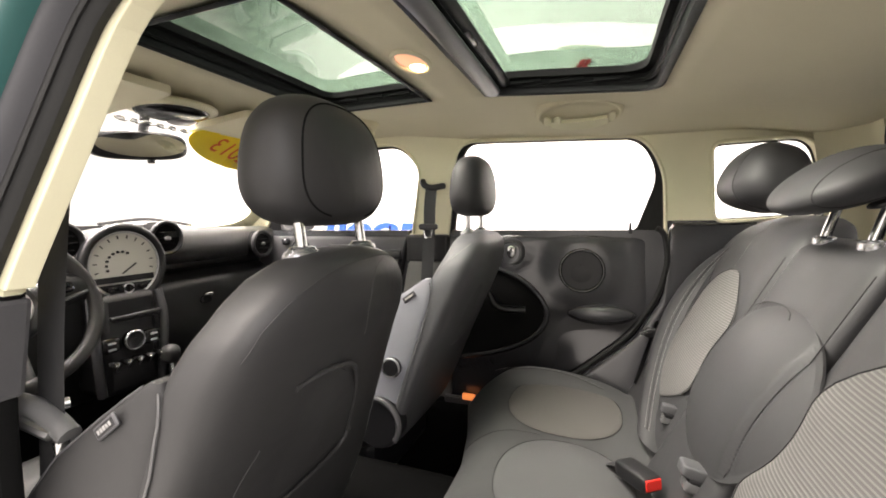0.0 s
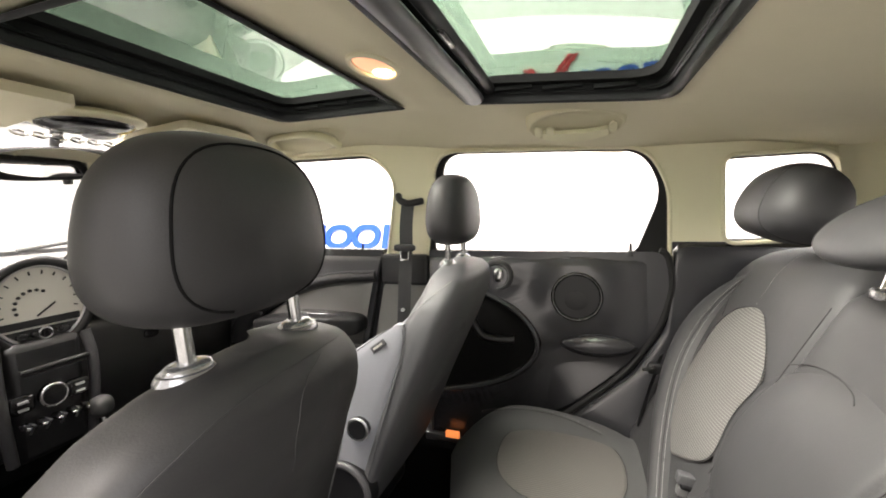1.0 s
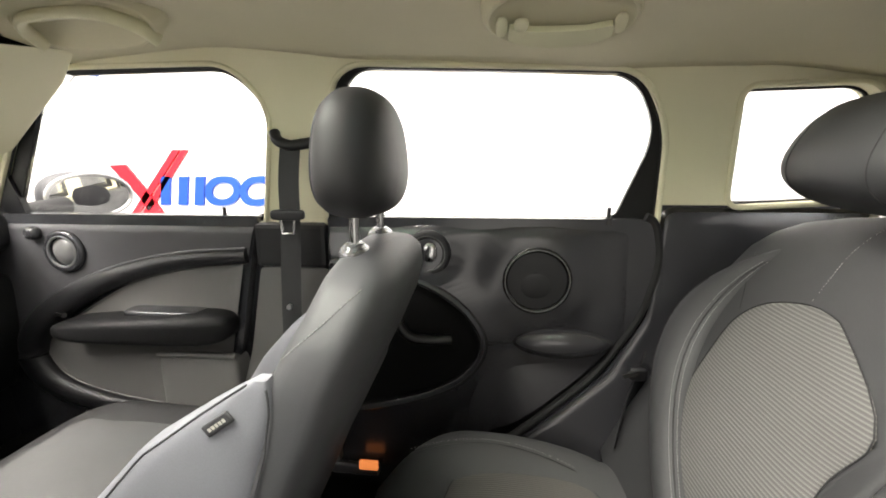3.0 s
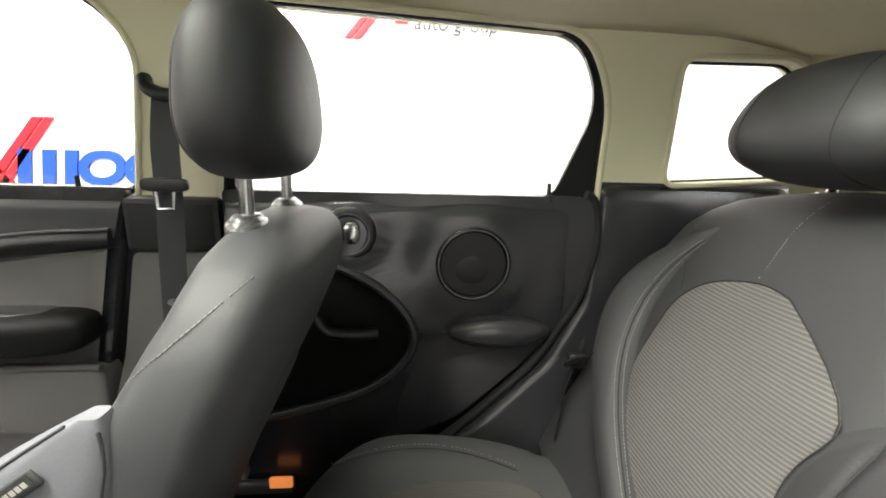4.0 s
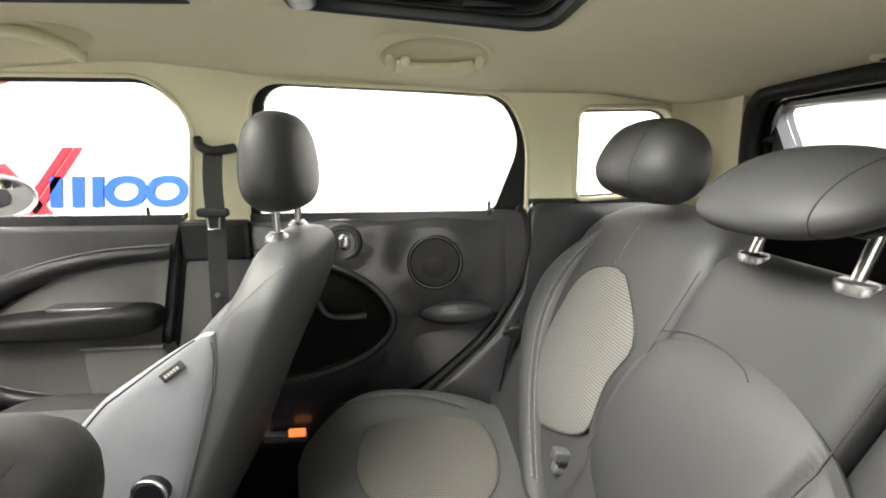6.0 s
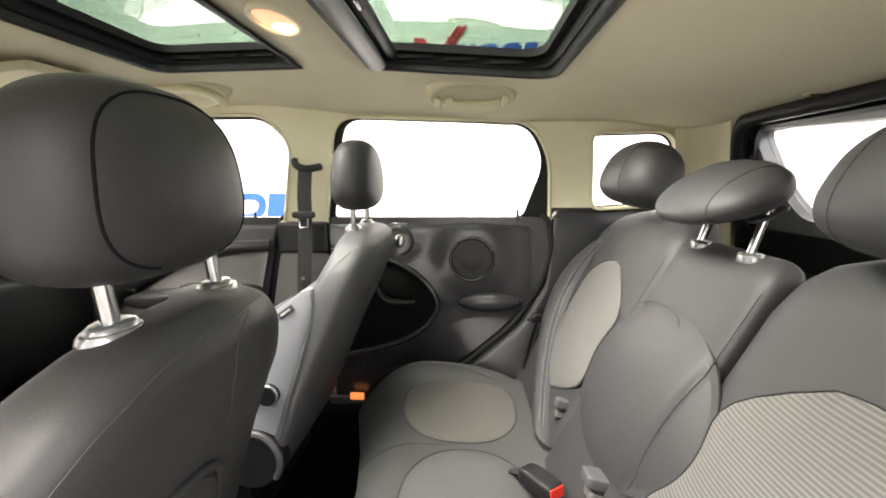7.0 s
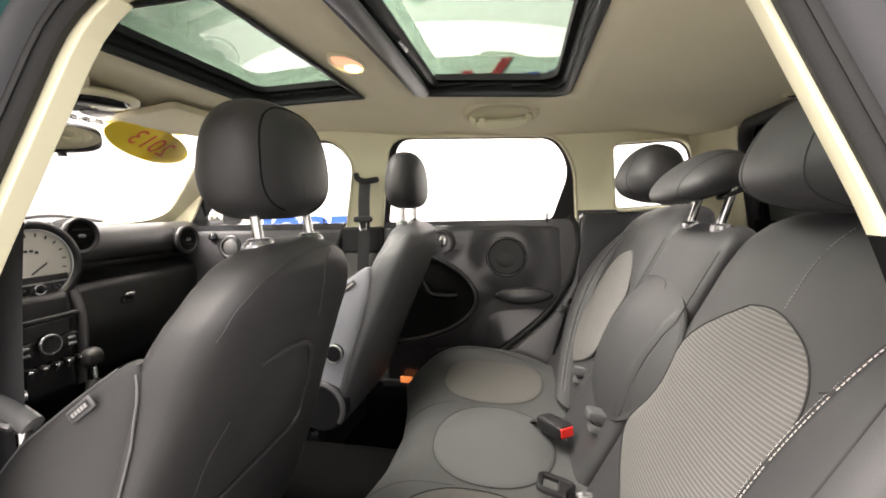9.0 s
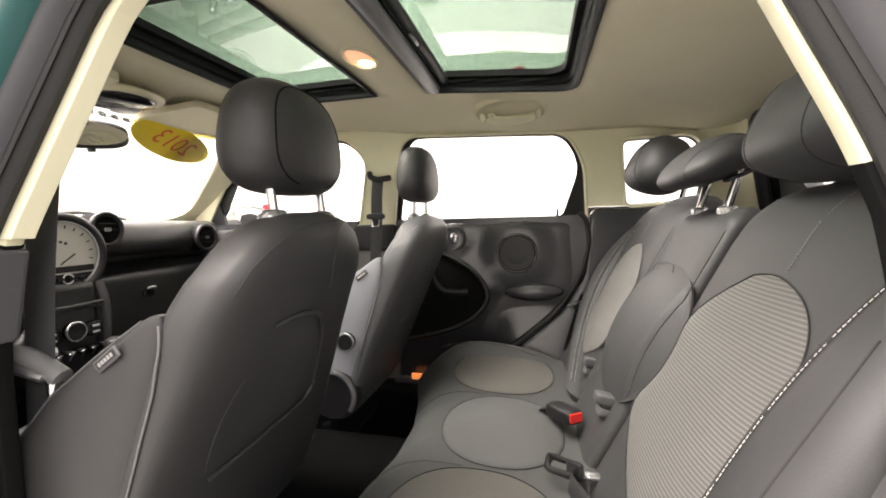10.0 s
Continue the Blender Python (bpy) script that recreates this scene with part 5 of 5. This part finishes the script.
for y, z, x in ((0.125, 1.084, -1.305), (0.553, 1.040, -1.310), (-0.170, 1.084, -1.305), (-0.575, 1.040, -1.310)):
    v = part("air_vent", cyl((x - 0.06, y, z), (x + 0.004, y, z), 0.056, 0.052, 36), MATTEB, dash, "round black air vent", bevel=0.004)
    part("vent_ring", ring_x((x + 0.004, y, z), 0.052, 0.008), BLACK, v, "black ring")
    part("vent_hub", blob((x + 0.009, y, z), (0.004, 0.011, 0.006), 0.7, 0.7), COLLAR, v, "grey hub")
    for k in (-0.02, 0.0, 0.02):
        part("vent_slat", box((x + 0.006, y, z + k), (0.006, 0.074 - abs(k), 0.003)), GLOSSB, v, smooth=False)

sp = thing("speedometer", "large round centre speedometer with a pale dial", "instrument")
SC = V(-1.285, -0.022, 1.012)
part("housing", cyl(SC + V(-0.12, 0, 0), SC + V(-0.004, 0, 0), 0.110, 0.116, 56), BLACK, sp, bevel=0.006)
part("bezel", ring_x(SC, 0.113, 0.013, 64), BLACK, sp, "thick black bezel")
part("bezel_ring", ring_x(SC + V(0.004, 0, 0), 0.099, 0.003, 64), SATIN, sp, "thin silver ring")
dl = part("dial", cyl(SC + V(-0.006, 0, 0), SC + V(-0.002, 0, 0), 0.099, seg=64), DIAL, sp, "pale dial")
part("screen", box(SC + V(0.000, 0, -0.042), (0.003, 0.168, 0.018)), BLACK, dl, "dark display strip", smooth=False)
part("lower_face", sheet([V(0.094 * math.cos(a), 0.094 * math.sin(a)) for a in span(math.pi * 1.20, math.pi * 1.80, 20)], [], lambda y, z: SC + V(0.002, y, z), (0.003, 0, 0)), GLOSSB, dl, smooth=False)
for k in range(14):
    a = radians(215 - k * 19)
    part("tick", box(SC + V(0.000, 0.080 * math.cos(a), 0.080 * math.sin(a) + 0.004), (0.002, 0.010, 0.003), m=Matrix.Rotation(a, 4, "X")), BLACK, dl, smooth=False)
for k in range(8):
    a = radians(200 - k * 20)
    part("pointer_mark", cyl(SC + V(-0.002, 0.040 * math.cos(a) - 0.01, 0.040 * math.sin(a)), SC + V(0.001, 0.040 * math.cos(a) - 0.01, 0.040 * math.sin(a)), 0.004, seg=12), BLACK, dl)
part("needle", box(SC + V(0.001, 0.012, -0.012), (0.002, 0.05, 0.004), m=Matrix.Rotation(radians(35), 4, "X")), BLACK, dl, smooth=False)
for y in (-0.045, -0.015, 0.015, 0.045):
    part("button", blob(SC + V(0.008, y, -0.070), (0.006, 0.011, 0.008), 0.6, 0.6), GLOSSB, sp)
part("button_ring", ring_x(SC + V(0.012, 0.0, -0.070), 0.014, 0.002, 24), SATIN, sp)

cs = thing("centre_console", "black centre console with a silver-ringed knob and switches", "console")
part("body", box((-1.33, -0.03, 0.78), (0.14, 0.16, 0.30)), BLACK, cs, bevel=0.02)
for sg in (-1, 1):
    part("side_strip", tube(curve([V(-1.275, sg * 0.095 - 0.03, 0.925), V(-1.262, sg * 0.100 - 0.03, 0.85), V(-1.262, sg * 0.096 - 0.03, 0.75), V(-1.27, sg * 0.085 - 0.03, 0.64)], 6), 0.013, 10), LEATHER2, cs, "grey side strip")
part("slot_lip", tube([V(-1.256, -0.090, 0.860), V(-1.254, 0.055, 0.862)], 0.007, 10), BLACK, cs, bevel=0)
part("slot", box((-1.258, -0.018, 0.853), (0.01, 0.13, 0.006)), GLOSSB, cs, smooth=False)
kb = part("knob", cyl((-1.27, -0.036, 0.790), (-1.235, -0.036, 0.790), 0.026, 0.024, 32), GLOSSB, cs, "round volume knob")
part("knob_ring", ring_x((-1.240, -0.036, 0.790), 0.0265, 0.004, 32), CHROME, kb, "chrome ring")
for sg in (-1, 1):
    part("control_pod", blob((-1.258, sg * 0.058 - 0.036, 0.786), (0.012, 0.026, 0.022), 0.5, 0.5), GLOSSB, cs)
    for dz in (-0.010, 0.008):
        part("key", box((-1.244, sg * 0.060 - 0.036, 0.786 + dz), (0.004, 0.020, 0.006)), SGREY, cs, bevel=0.001)
for k in range(5):
    y = -0.099 + k * 0.032
    t = part("toggle_switch", blob((-1.238, y, 0.735), (0.016, 0.008, 0.007), 0.5, 0.5), GLOSSB, cs, "black toggle switch")
    part("toggle_tip", blob((-1.224, y, 0.732), (0.004, 0.006, 0.004), 0.8, 0.8), CHROME, t)
    part("guard", tube([V(-1.25, y + 0.014, 0.735), V(-1.228, y + 0.014, 0.735), V(-1.25, y + 0.014, 0.709)], 0.0025, 6), SATIN, cs)
gl = thing("gear_lever", "black gear lever with a grey rounded knob", "gear lever")
part("boot", cyl((-1.16, 0.02, 0.50), (-1.20, 0.04, 0.66), 0.055, 0.02, 24), RUBBER, gl)
part("knob", blob((-1.215, 0.052, 0.722), (0.026, 0.026, 0.030), 0.8, 0.8), LEATHER, gl, "grey knob")
part("stem", cyl((-1.19, 0.035, 0.60), (-1.212, 0.05, 0.71), 0.008, seg=12), CHROME, gl)
gb = thing("glovebox_handle", "small chrome glovebox catch on the dashboard", "handle")
part("catch", blob((-1.335, 0.300, 0.865), (0.010, 0.020, 0.007), 0.6, 0.6), CHROME, gb)
part("recess", blob((-1.342, 0.295, 0.845), (0.006, 0.024, 0.014), 0.6, 0.6), GLOSSB, gb)

sw = thing("steering_wheel", "dark leather three-spoke steering wheel", "steering wheel")
WM = Matrix.Translation((-1.10, -0.385, 0.962)) @ Matrix.Rotation(radians(-24), 4, "Y")
part("rim", posed(tube([V(0, 0.170 * math.cos(a), 0.170 * math.sin(a)) for a in span(0, 2 * math.pi, 64)[:-1]], 0.0155, 14, wrap=True), WM), LEATHER, sw, "dark leather rim")
part("hub", posed(blob((-0.02, 0, -0.005), (0.035, 0.070, 0.066), 0.7, 0.7), WM), BLACK, sw, "black airbag hub")
part("hub_ring", posed(tube([V(0.012, 0.045 * math.cos(a), 0.045 * math.sin(a)) for a in span(0, 2 * math.pi, 32)[:-1]], 0.004, 8, wrap=True), WM), SATIN, sw)
for sg in (-1, 1):
    k = part("spoke", posed(tube(curve([V(-0.015, sg * 0.05, 0.01), V(-0.008, sg * 0.11, 0.024), V(-0.004, sg * 0.168, 0.036)], 6), [0.034] * 6 + [0.036] * 7, 10, flat=0.5, up=(0, 0, 1)), WM), BLACK, sw, "black spoke")
    part("spoke_edge", posed(tube(curve([V(0.004, sg * 0.06, -0.012), V(0.010, sg * 0.11, 0.000), V(0.012, sg * 0.155, 0.012)], 6), 0.004, 8), WM), LEATHER2, k, "grey edge")
    part("spoke_switch", posed(blob((0.010, sg * 0.105, 0.028), (0.008, 0.026, 0.013), 0.5, 0.5), WM), GLOSSB, k)
part("spoke", posed(tube(curve([V(-0.015, 0, -0.05), V(-0.008, 0, -0.11), V(-0.004, 0, -0.172)], 6), 0.022, 10, flat=0.5, up=(0, 1, 0)), WM), LEATHER2, sw, "grey spoke")
part("column", cyl((-1.15, -0.36, 0.93), (-1.40, -0.36, 0.82), 0.055, 0.07, 28), BLACK, sw, "black steering column")
part("stalk", tube([V(-1.17, -0.30, 0.965), V(-1.15, -0.20, 0.985)], [0.009, 0.013], 10), BLACK, sw)
tc = part("rev_counter", cyl((-1.30, -0.36, 1.07), (-1.24, -0.36, 1.082), 0.052, 0.055, 36), BLACK, sw, "small round gauge on the column")
part("gauge_ring", posed(tube([V(0, 0.050 * math.cos(a), 0.050 * math.sin(a)) for a in span(0, 2 * math.pi, 32)[:-1]], 0.004, 8, wrap=True), Matrix.Translation((-1.238, -0.36, 1.082))), SATIN, tc)

# ---- windscreen ----


def ws(y, z):
    return V(-1.115 - (1.445 - z) * 1.55 + 0.10 * (abs(y) / 0.7) ** 2, y, z)


w = thing("window_7", "clear windscreen glass", "windscreen", kind="structure")
p = part("pane", grid(lambda y, z: ws(y, z), span(-0.70, 0.70, 16), span(1.05, 1.46, 6), (-0.005, 0, 0)), GLASS, w)
p.visible_shadow = False
st = thing("window_sticker", "yellow oval year sticker on the windscreen", "sticker")
SO = V(*ws(0.300, 1.381))
sdir = (ws(0.385, 1.40) - ws(0.385, 1.35)).normalized()


def stp(a, b, lift=0.0):
    rot = radians(-16.5)
    y, s2 = a * math.cos(rot) - b * math.sin(rot), a * math.sin(rot) + b * math.cos(rot)
    return SO + V(0, y, 0) + sdir * s2 + V(0.006 + lift, 0, 0.006 * 0.6)


part("oval", sheet([V(0.195 * math.cos(a), 0.072 * math.sin(a)) for a in span(0, 2 * math.pi, 56)[:-1]], [], stp, (0.0012, 0, 0)), YELLOW, st, smooth=False)
fc = bpy.data.curves.new("year", "FONT")
fc.body, fc.size, fc.align_x, fc.align_y, fc.extrude = "2013", 0.098, "CENTER", "CENTER", 0.0004
fo = bpy.data.objects.new("year", fc)
scene.collection.objects.link(fo)
bpy.context.view_layer.update()
me = bpy.data.meshes.new_from_object(fo.evaluated_get(bpy.context.evaluated_depsgraph_get()))
bpy.data.objects.remove(fo)
me.materials.append(REDINK)
for v in me.vertices:
    v.co = stp(-v.co.x, v.co.y, 0.003 + v.co.z)
yr = new("year", me)
yr.parent = st
tagged(yr, "red year number 2013 seen from behind")
for sg in (-1, 1):
    ap = thing("pillar_front", "cream plastic windscreen pillar trim", "pillar trim", kind="structure")
    part("cover", tube(curve([V(-1.170, sg * 0.60, 1.432), V(-1.280, sg * 0.632, 1.345), V(-1.430, sg * 0.665, 1.22), V(-1.575, sg * 0.69, 1.11), V(-1.65, sg * 0.70, 1.05)], 6), 0.056, 14, flat=0.5, up=(0.6, 0.25 * sg, 0.75)), CREAMP, ap)
    inner = curve([V(*q, 0) for q in ((0.43, 1.436), (0.485, 1.375), (0.513, 1.342), (0.570, 1.258), (0.608, 1.195), (0.619, 1.165), (0.605, 1.140), (0.554, 1.122), (0.44, 1.116))], 5)
    lip = [V(q.x * sg, q.y) for q in inner] + [V(0.44 * sg, 1.06), V(0.74 * sg, 1.06), V(0.69 * sg, 1.20), V(0.635 * sg, 1.40), V(0.60 * sg, 1.455)]
    part("inner_face", sheet(lip, [], lambda y, z: ws(y, z) + V(0.030, 0, 0), (-0.022, 0, 0)), CREAMP, ap, smooth=False, bevel=0.006)
wp = thing("wiper", "black windscreen wiper lying along the glass", "wiper", "wipers")
part("arm", tube(curve([V(-1.608, 0.10, 1.135), V(-1.590, 0.246, 1.151), V(-1.596, 0.361, 1.139), V(-1.602, 0.46, 1.124)], 6), 0.006, 8), BLACK, wp)
part("blade", box((-1.71, 0.16, 1.122), (0.012, 0.36, 0.014)), BLACK, wp, smooth=False)
mr = thing("rear_view_mirror", "oval rear-view mirror in a dark housing", "mirror")
MM = Matrix.Translation((-1.195, -0.010, 1.362)) @ Matrix.Rotation(radians(-9), 4, "Z") @ Matrix.Rotation(radians(3), 4, "Y") @ Matrix.Rotation(radians(5), 4, "X")
part("housing", posed(blob((-0.012, 0, 0), (0.022, 0.132, 0.042), 0.6, 0.55), MM), BLACK, mr, "dark housing")
part("glass", posed(cyl((0.002, 0, 0), (0.011, 0, 0), 1.0, 0.985, 48), MM @ Matrix.Diagonal((1, 0.121, 0.034, 1))), MIRROR, mr, "mirror glass")
part("stem", cyl((-1.215, 0, 1.375), (-1.185, 0, 1.445), 0.012, seg=14), BLACK, mr)
part("sensor", cyl(MM @ V(0, 0.02, -0.040), MM @ V(0, 0.02, -0.052), 0.010, seg=12), BLACK, mr)

# ---- overhead fittings ----
oc = thing("overhead_console", "dark oval overhead console with chrome switches", "console")
part("surround", blob((-1.045, -0.028, 1.448), (0.110, 0.112, 0.018), 0.9, 0.9), CREAMP, oc, "cream surround")
part("bowl", blob((-1.040, -0.028, 1.438), (0.088, 0.086, 0.020), 0.8, 0.9), GLOSSB, oc, "glossy dark bowl")
part("lens", blob((-1.060, 0.012, 1.424), (0.040, 0.034, 0.012), 0.8, 0.9), SATIN, oc, "silver lamp lens")
for k in range(6):
    y = -0.115 + k * 0.036
    part("switch_loop", posed(tube([V(0.012 * math.cos(a), 0.013 * math.sin(a), 0) for a in span(0, 2 * math.pi, 16)[:-1]], 0.003, 6, wrap=True), Matrix.Translation((-1.132, y + 0.012, 1.414)) @ Matrix.Rotation(radians(35), 4, "Y")), CHROME, oc, "chrome switch guard")
for sg in (-1, 1):
    vs = thing("sun_visor", "folded cream sun visor under the roof edge", "sun visor", "sun visors")
    o = roundpoly([(-0.915, sg * 0.115), (-0.915, sg * 0.27), (-0.940, sg * 0.37), (-1.010, sg * 0.465), (-1.105, sg * 0.530), (-1.165, sg * 0.525), (-1.195, sg * 0.470), (-1.185, sg * 0.115)], [0.02, 0.06, 0.06, 0.06, 0.03, 0.03, 0.04, 0.02], 6)
    part("flap", sheet([V(*q) for q in o], [], lambda x, y: V(x, y, 1.438 + 0.09 * (x + 1.0)), (0, 0, 0.020)), CREAM, vs, bevel=0.007)
    part("label", sheet([V(*q) for q in roundpoly([(-1.165, sg * 0.20), (-1.165, sg * 0.36), (-1.120, sg * 0.36), (-1.120, sg * 0.20)], 0.004)], [], lambda x, y: V(x, y, 1.4365 + 0.09 * (x + 1.0)), (0, 0, 0.001)), DIAL, vs, "pale printed label", smooth=False)
dm = thing("dome_lamp", "round lit reading lamp in the roof beam", "lamp")
DC = V(-0.352, 0.030, roof_z(-0.352, 0.03))
part("bezel", tube([DC + V(0.036 * math.cos(a), 0.066 * math.sin(a), -0.002) for a in span(0, 2 * math.pi, 32)[:-1]], 0.006, 8, wrap=True), CREAMP, dm, "cream bezel")
part("lens", blob(DC + V(0, 0, 0.004), (0.034, 0.064, 0.010), 1, 1), BULBS, dm, "warm lens")
part("bulb", blob(DC + V(0.002, 0.030, -0.004), (0.017, 0.026, 0.006), 1, 1), BULB, dm, "bright bulb")


def grab(c, sx, tilt, up=False):
    """A folding grip over the lower half of an oval dish in the roof edge."""
    g = thing("grab_handle", "folded cream grab handle in an oval dish on the roof edge", "grab handle", "grab handles")
    m = Matrix.Translation(c) @ Matrix.Rotation(radians(-tilt), 4, "X") @ Matrix.Diagonal((sx, 1, 1, 1))
    ov = lambda a, b: [(a * spow(math.cos(t), 0.9), b * spow(math.sin(t), 0.95)) for t in span(0, 2 * math.pi, 48)[:-1]]
    steps = ((0.132, 0.072, 0.034), (0.128, 0.064, 0.010), (0.122, 0.057, 0.000), (0.117, 0.052, -0.001), (0.112, 0.047, 0.003), (0.104, 0.040, 0.011), (0.085, 0.030, 0.016), (0.04, 0.014, 0.018))
    part("dish", loft([[m @ V(x, y, z) for x, y in ov(a, b)] for a, b, z in steps]), CREAM, g, "soft oval dish")
    if up:
        bow = curve([V(-0.100, 0.036, -0.004), V(-0.101, 0.000, -0.005), V(-0.080, -0.026, -0.006), V(-0.010, -0.034, -0.007), V(0.055, -0.027, -0.006), V(0.098, 0.002, -0.005), V(0.112, 0.034, -0.004)], 8)
        part("grip", posed(tube(bow, 0.014, 12, flat=0.6, up=(0, 0, 1)), m), CREAMP, g, "cream grip")
        return g
    d = [(x, y) for x, y in ov(0.105, 0.043) if y > 0.007 and abs(x) < 0.088]
    d = sorted(d, key=lambda q: -q[0])
    o = roundpoly([(0.084, 0.006)] + d + [(-0.084, 0.006), (-0.040, 0.011), (0.040, 0.011)], 0.004, 3)
    part("grip", sheet([V(*q) for q in o], [], lambda a, b: m @ V(a, b, -0.010 - 0.004 * (1 - (a / 0.09) ** 2)), m.to_3x3() @ V(0, 0, 0.013)), CREAMP, g, "cream grip", bevel=0.004)
    for dx in (-0.096, 0.096):
        part("mount", posed(blob((dx, 0.010, -0.001), (0.010, 0.018, 0.005), 0.6, 0.8), m), CREAMP, g)
    part("coat_hook", posed(blob((-0.064, 0.000, -0.009), (0.012, 0.012, 0.006), 0.8, 0.9), m), CREAMP, g)
    return g


grab((-0.008, 0.450, 1.434), 0.95, 32)
grab((-0.840, 0.465, 1.459), 1.10, 32, True)
for x, y in ((0.685, 0.19), (0.585, -0.12)):
    h = thing("roof_hook", "small cream hook plate on the headliner", "hook")
    part("plate", blob((x, y, roof_z(x, y) - 0.001), (0.024, 0.010, 0.006), 0.6, 0.6), CREAMP, h)
    part("slot", blob((x, y - 0.006, roof_z(x, y) - 0.005), (0.018, 0.004, 0.003), 0.6, 0.6), BLACK, h)
am = thing("courtesy_lamp", "glowing amber reflector low beside the front seat", "lamp")
part("housing", box((-0.455, 0.672, 0.420), (0.13, 0.02, 0.03)), LEATHER2, am, bevel=0.006)
part("lens", box((-0.415, 0.658, 0.442), (0.050, 0.012, 0.024)), AMBER, am, "amber lens", bevel=0.003)
om = thing("wing_mirror", "white oval wing mirror outside the front window", "mirror")
OM = Matrix.Translation((-1.42, 0.98, 1.115)) @ Matrix.Rotation(radians(-28), 4, "Z")
part("shell", posed(blob((-0.045, 0, 0), (0.06, 0.125, 0.080), 0.8, 0.8), OM), GREYB, om, "pale shell")
part("rim", posed(tube([V(0.012, 0.112 * math.cos(a), 0.070 * math.sin(a)) for a in span(0, 2 * math.pi, 40)[:-1]], 0.007, 8, wrap=True), OM), SATIN, om)
part("glass", posed(cyl((0.0, 0, 0), (0.012, 0, 0), 1.0, 1.0, 40), OM @ Matrix.Diagonal((1, 0.110, 0.068, 1))), MIRROR, om, "mirror glass")
part("arm", tube([V(-1.42, 0.76, 1.08), V(-1.43, 0.90, 1.09)], 0.03, 10), BLACK, om)

# ---- wall signs, drawn as plain shapes ----


def sign(cx, cz, s, label):
    g = thing("wall_sign", label, "sign", "wall signs")

    def flat(pts, m, nm, holes=()):
        part(nm, sheet([V(*p) for p in pts], [list(h) for h in holes], lambda a, b: V(cx + s * a, WALL_Y - 0.03, cz + s * b), (0, 0.028, 0)), m, g, smooth=False)
    flat([(-0.23, 0.135), (-0.12, 0.14), (0.03, -0.06), (0.18, -0.30), (0.07, -0.30), (-0.05, -0.07)], SRED, "red_stroke")
    flat([(0.215, 0.228), (0.262, 0.228), (-0.30, -0.435), (-0.355, -0.435)], SRED, "red_stroke")
    flat([(0.278, 0.228), (0.315, 0.228), (-0.225, -0.435), (-0.275, -0.435)], SRED, "red_stroke")
    for x in (0.085, 0.205, 0.315):
        flat([(x, -0.113), (x + 0.062, -0.113), (x + 0.092, 0.066), (x + 0.030, 0.066)], SBLUE, "blue_block")
    for x in (-0.33, 0.515, 0.745):
        ol = [(x + 0.115 * spow(math.cos(a), 0.85) + 0.02 * math.sin(a), -0.023 + 0.092 * spow(math.sin(a), 0.85)) for a in span(0, 2 * math.pi, 40)[:-1]]
        il = [V(x + 0.070 * spow(math.cos(a), 0.9) + 0.014 * math.sin(a), -0.023 + 0.050 * spow(math.sin(a), 0.9)) for a in span(0, 2 * math.pi, 40)[:-1]]
        flat(ol, SBLUE, "blue_ring", [il])
    flat([(0.865, -0.113), (0.99, -0.113), (1.02, 0.066), (0.895, 0.066)], SBLUE, "blue_block")
    fc = bpy.data.curves.new("lettering", "FONT")
    fc.body, fc.size, fc.shear, fc.extrude = "auto group", 1.0, 0.18, 0.02
    fo = bpy.data.objects.new("lettering", fc)
    scene.collection.objects.link(fo)
    bpy.context.view_layer.update()
    me = bpy.data.meshes.new_from_object(fo.evaluated_get(bpy.context.evaluated_depsgraph_get()))
    bpy.data.objects.remove(fo)
    me.materials.append(SLETTER)
    k = 0.73 / max(v.co.x for v in me.vertices)
    for v in me.vertices:
        v.co = V(cx + s * (0.22 + k * v.co.x), WALL_Y - 0.012 - s * k * v.co.z, cz + s * (-0.340 + k * v.co.y))
    tx = new("lettering", me)
    tx.parent = g
    tagged(tx, "grey slanted words auto group")


sign(-3.637, 0.975, 1.63, "large red and blue company sign low on the white wall")
sign(-0.352, 2.505, 1.0, "red and blue company sign high on the white wall")
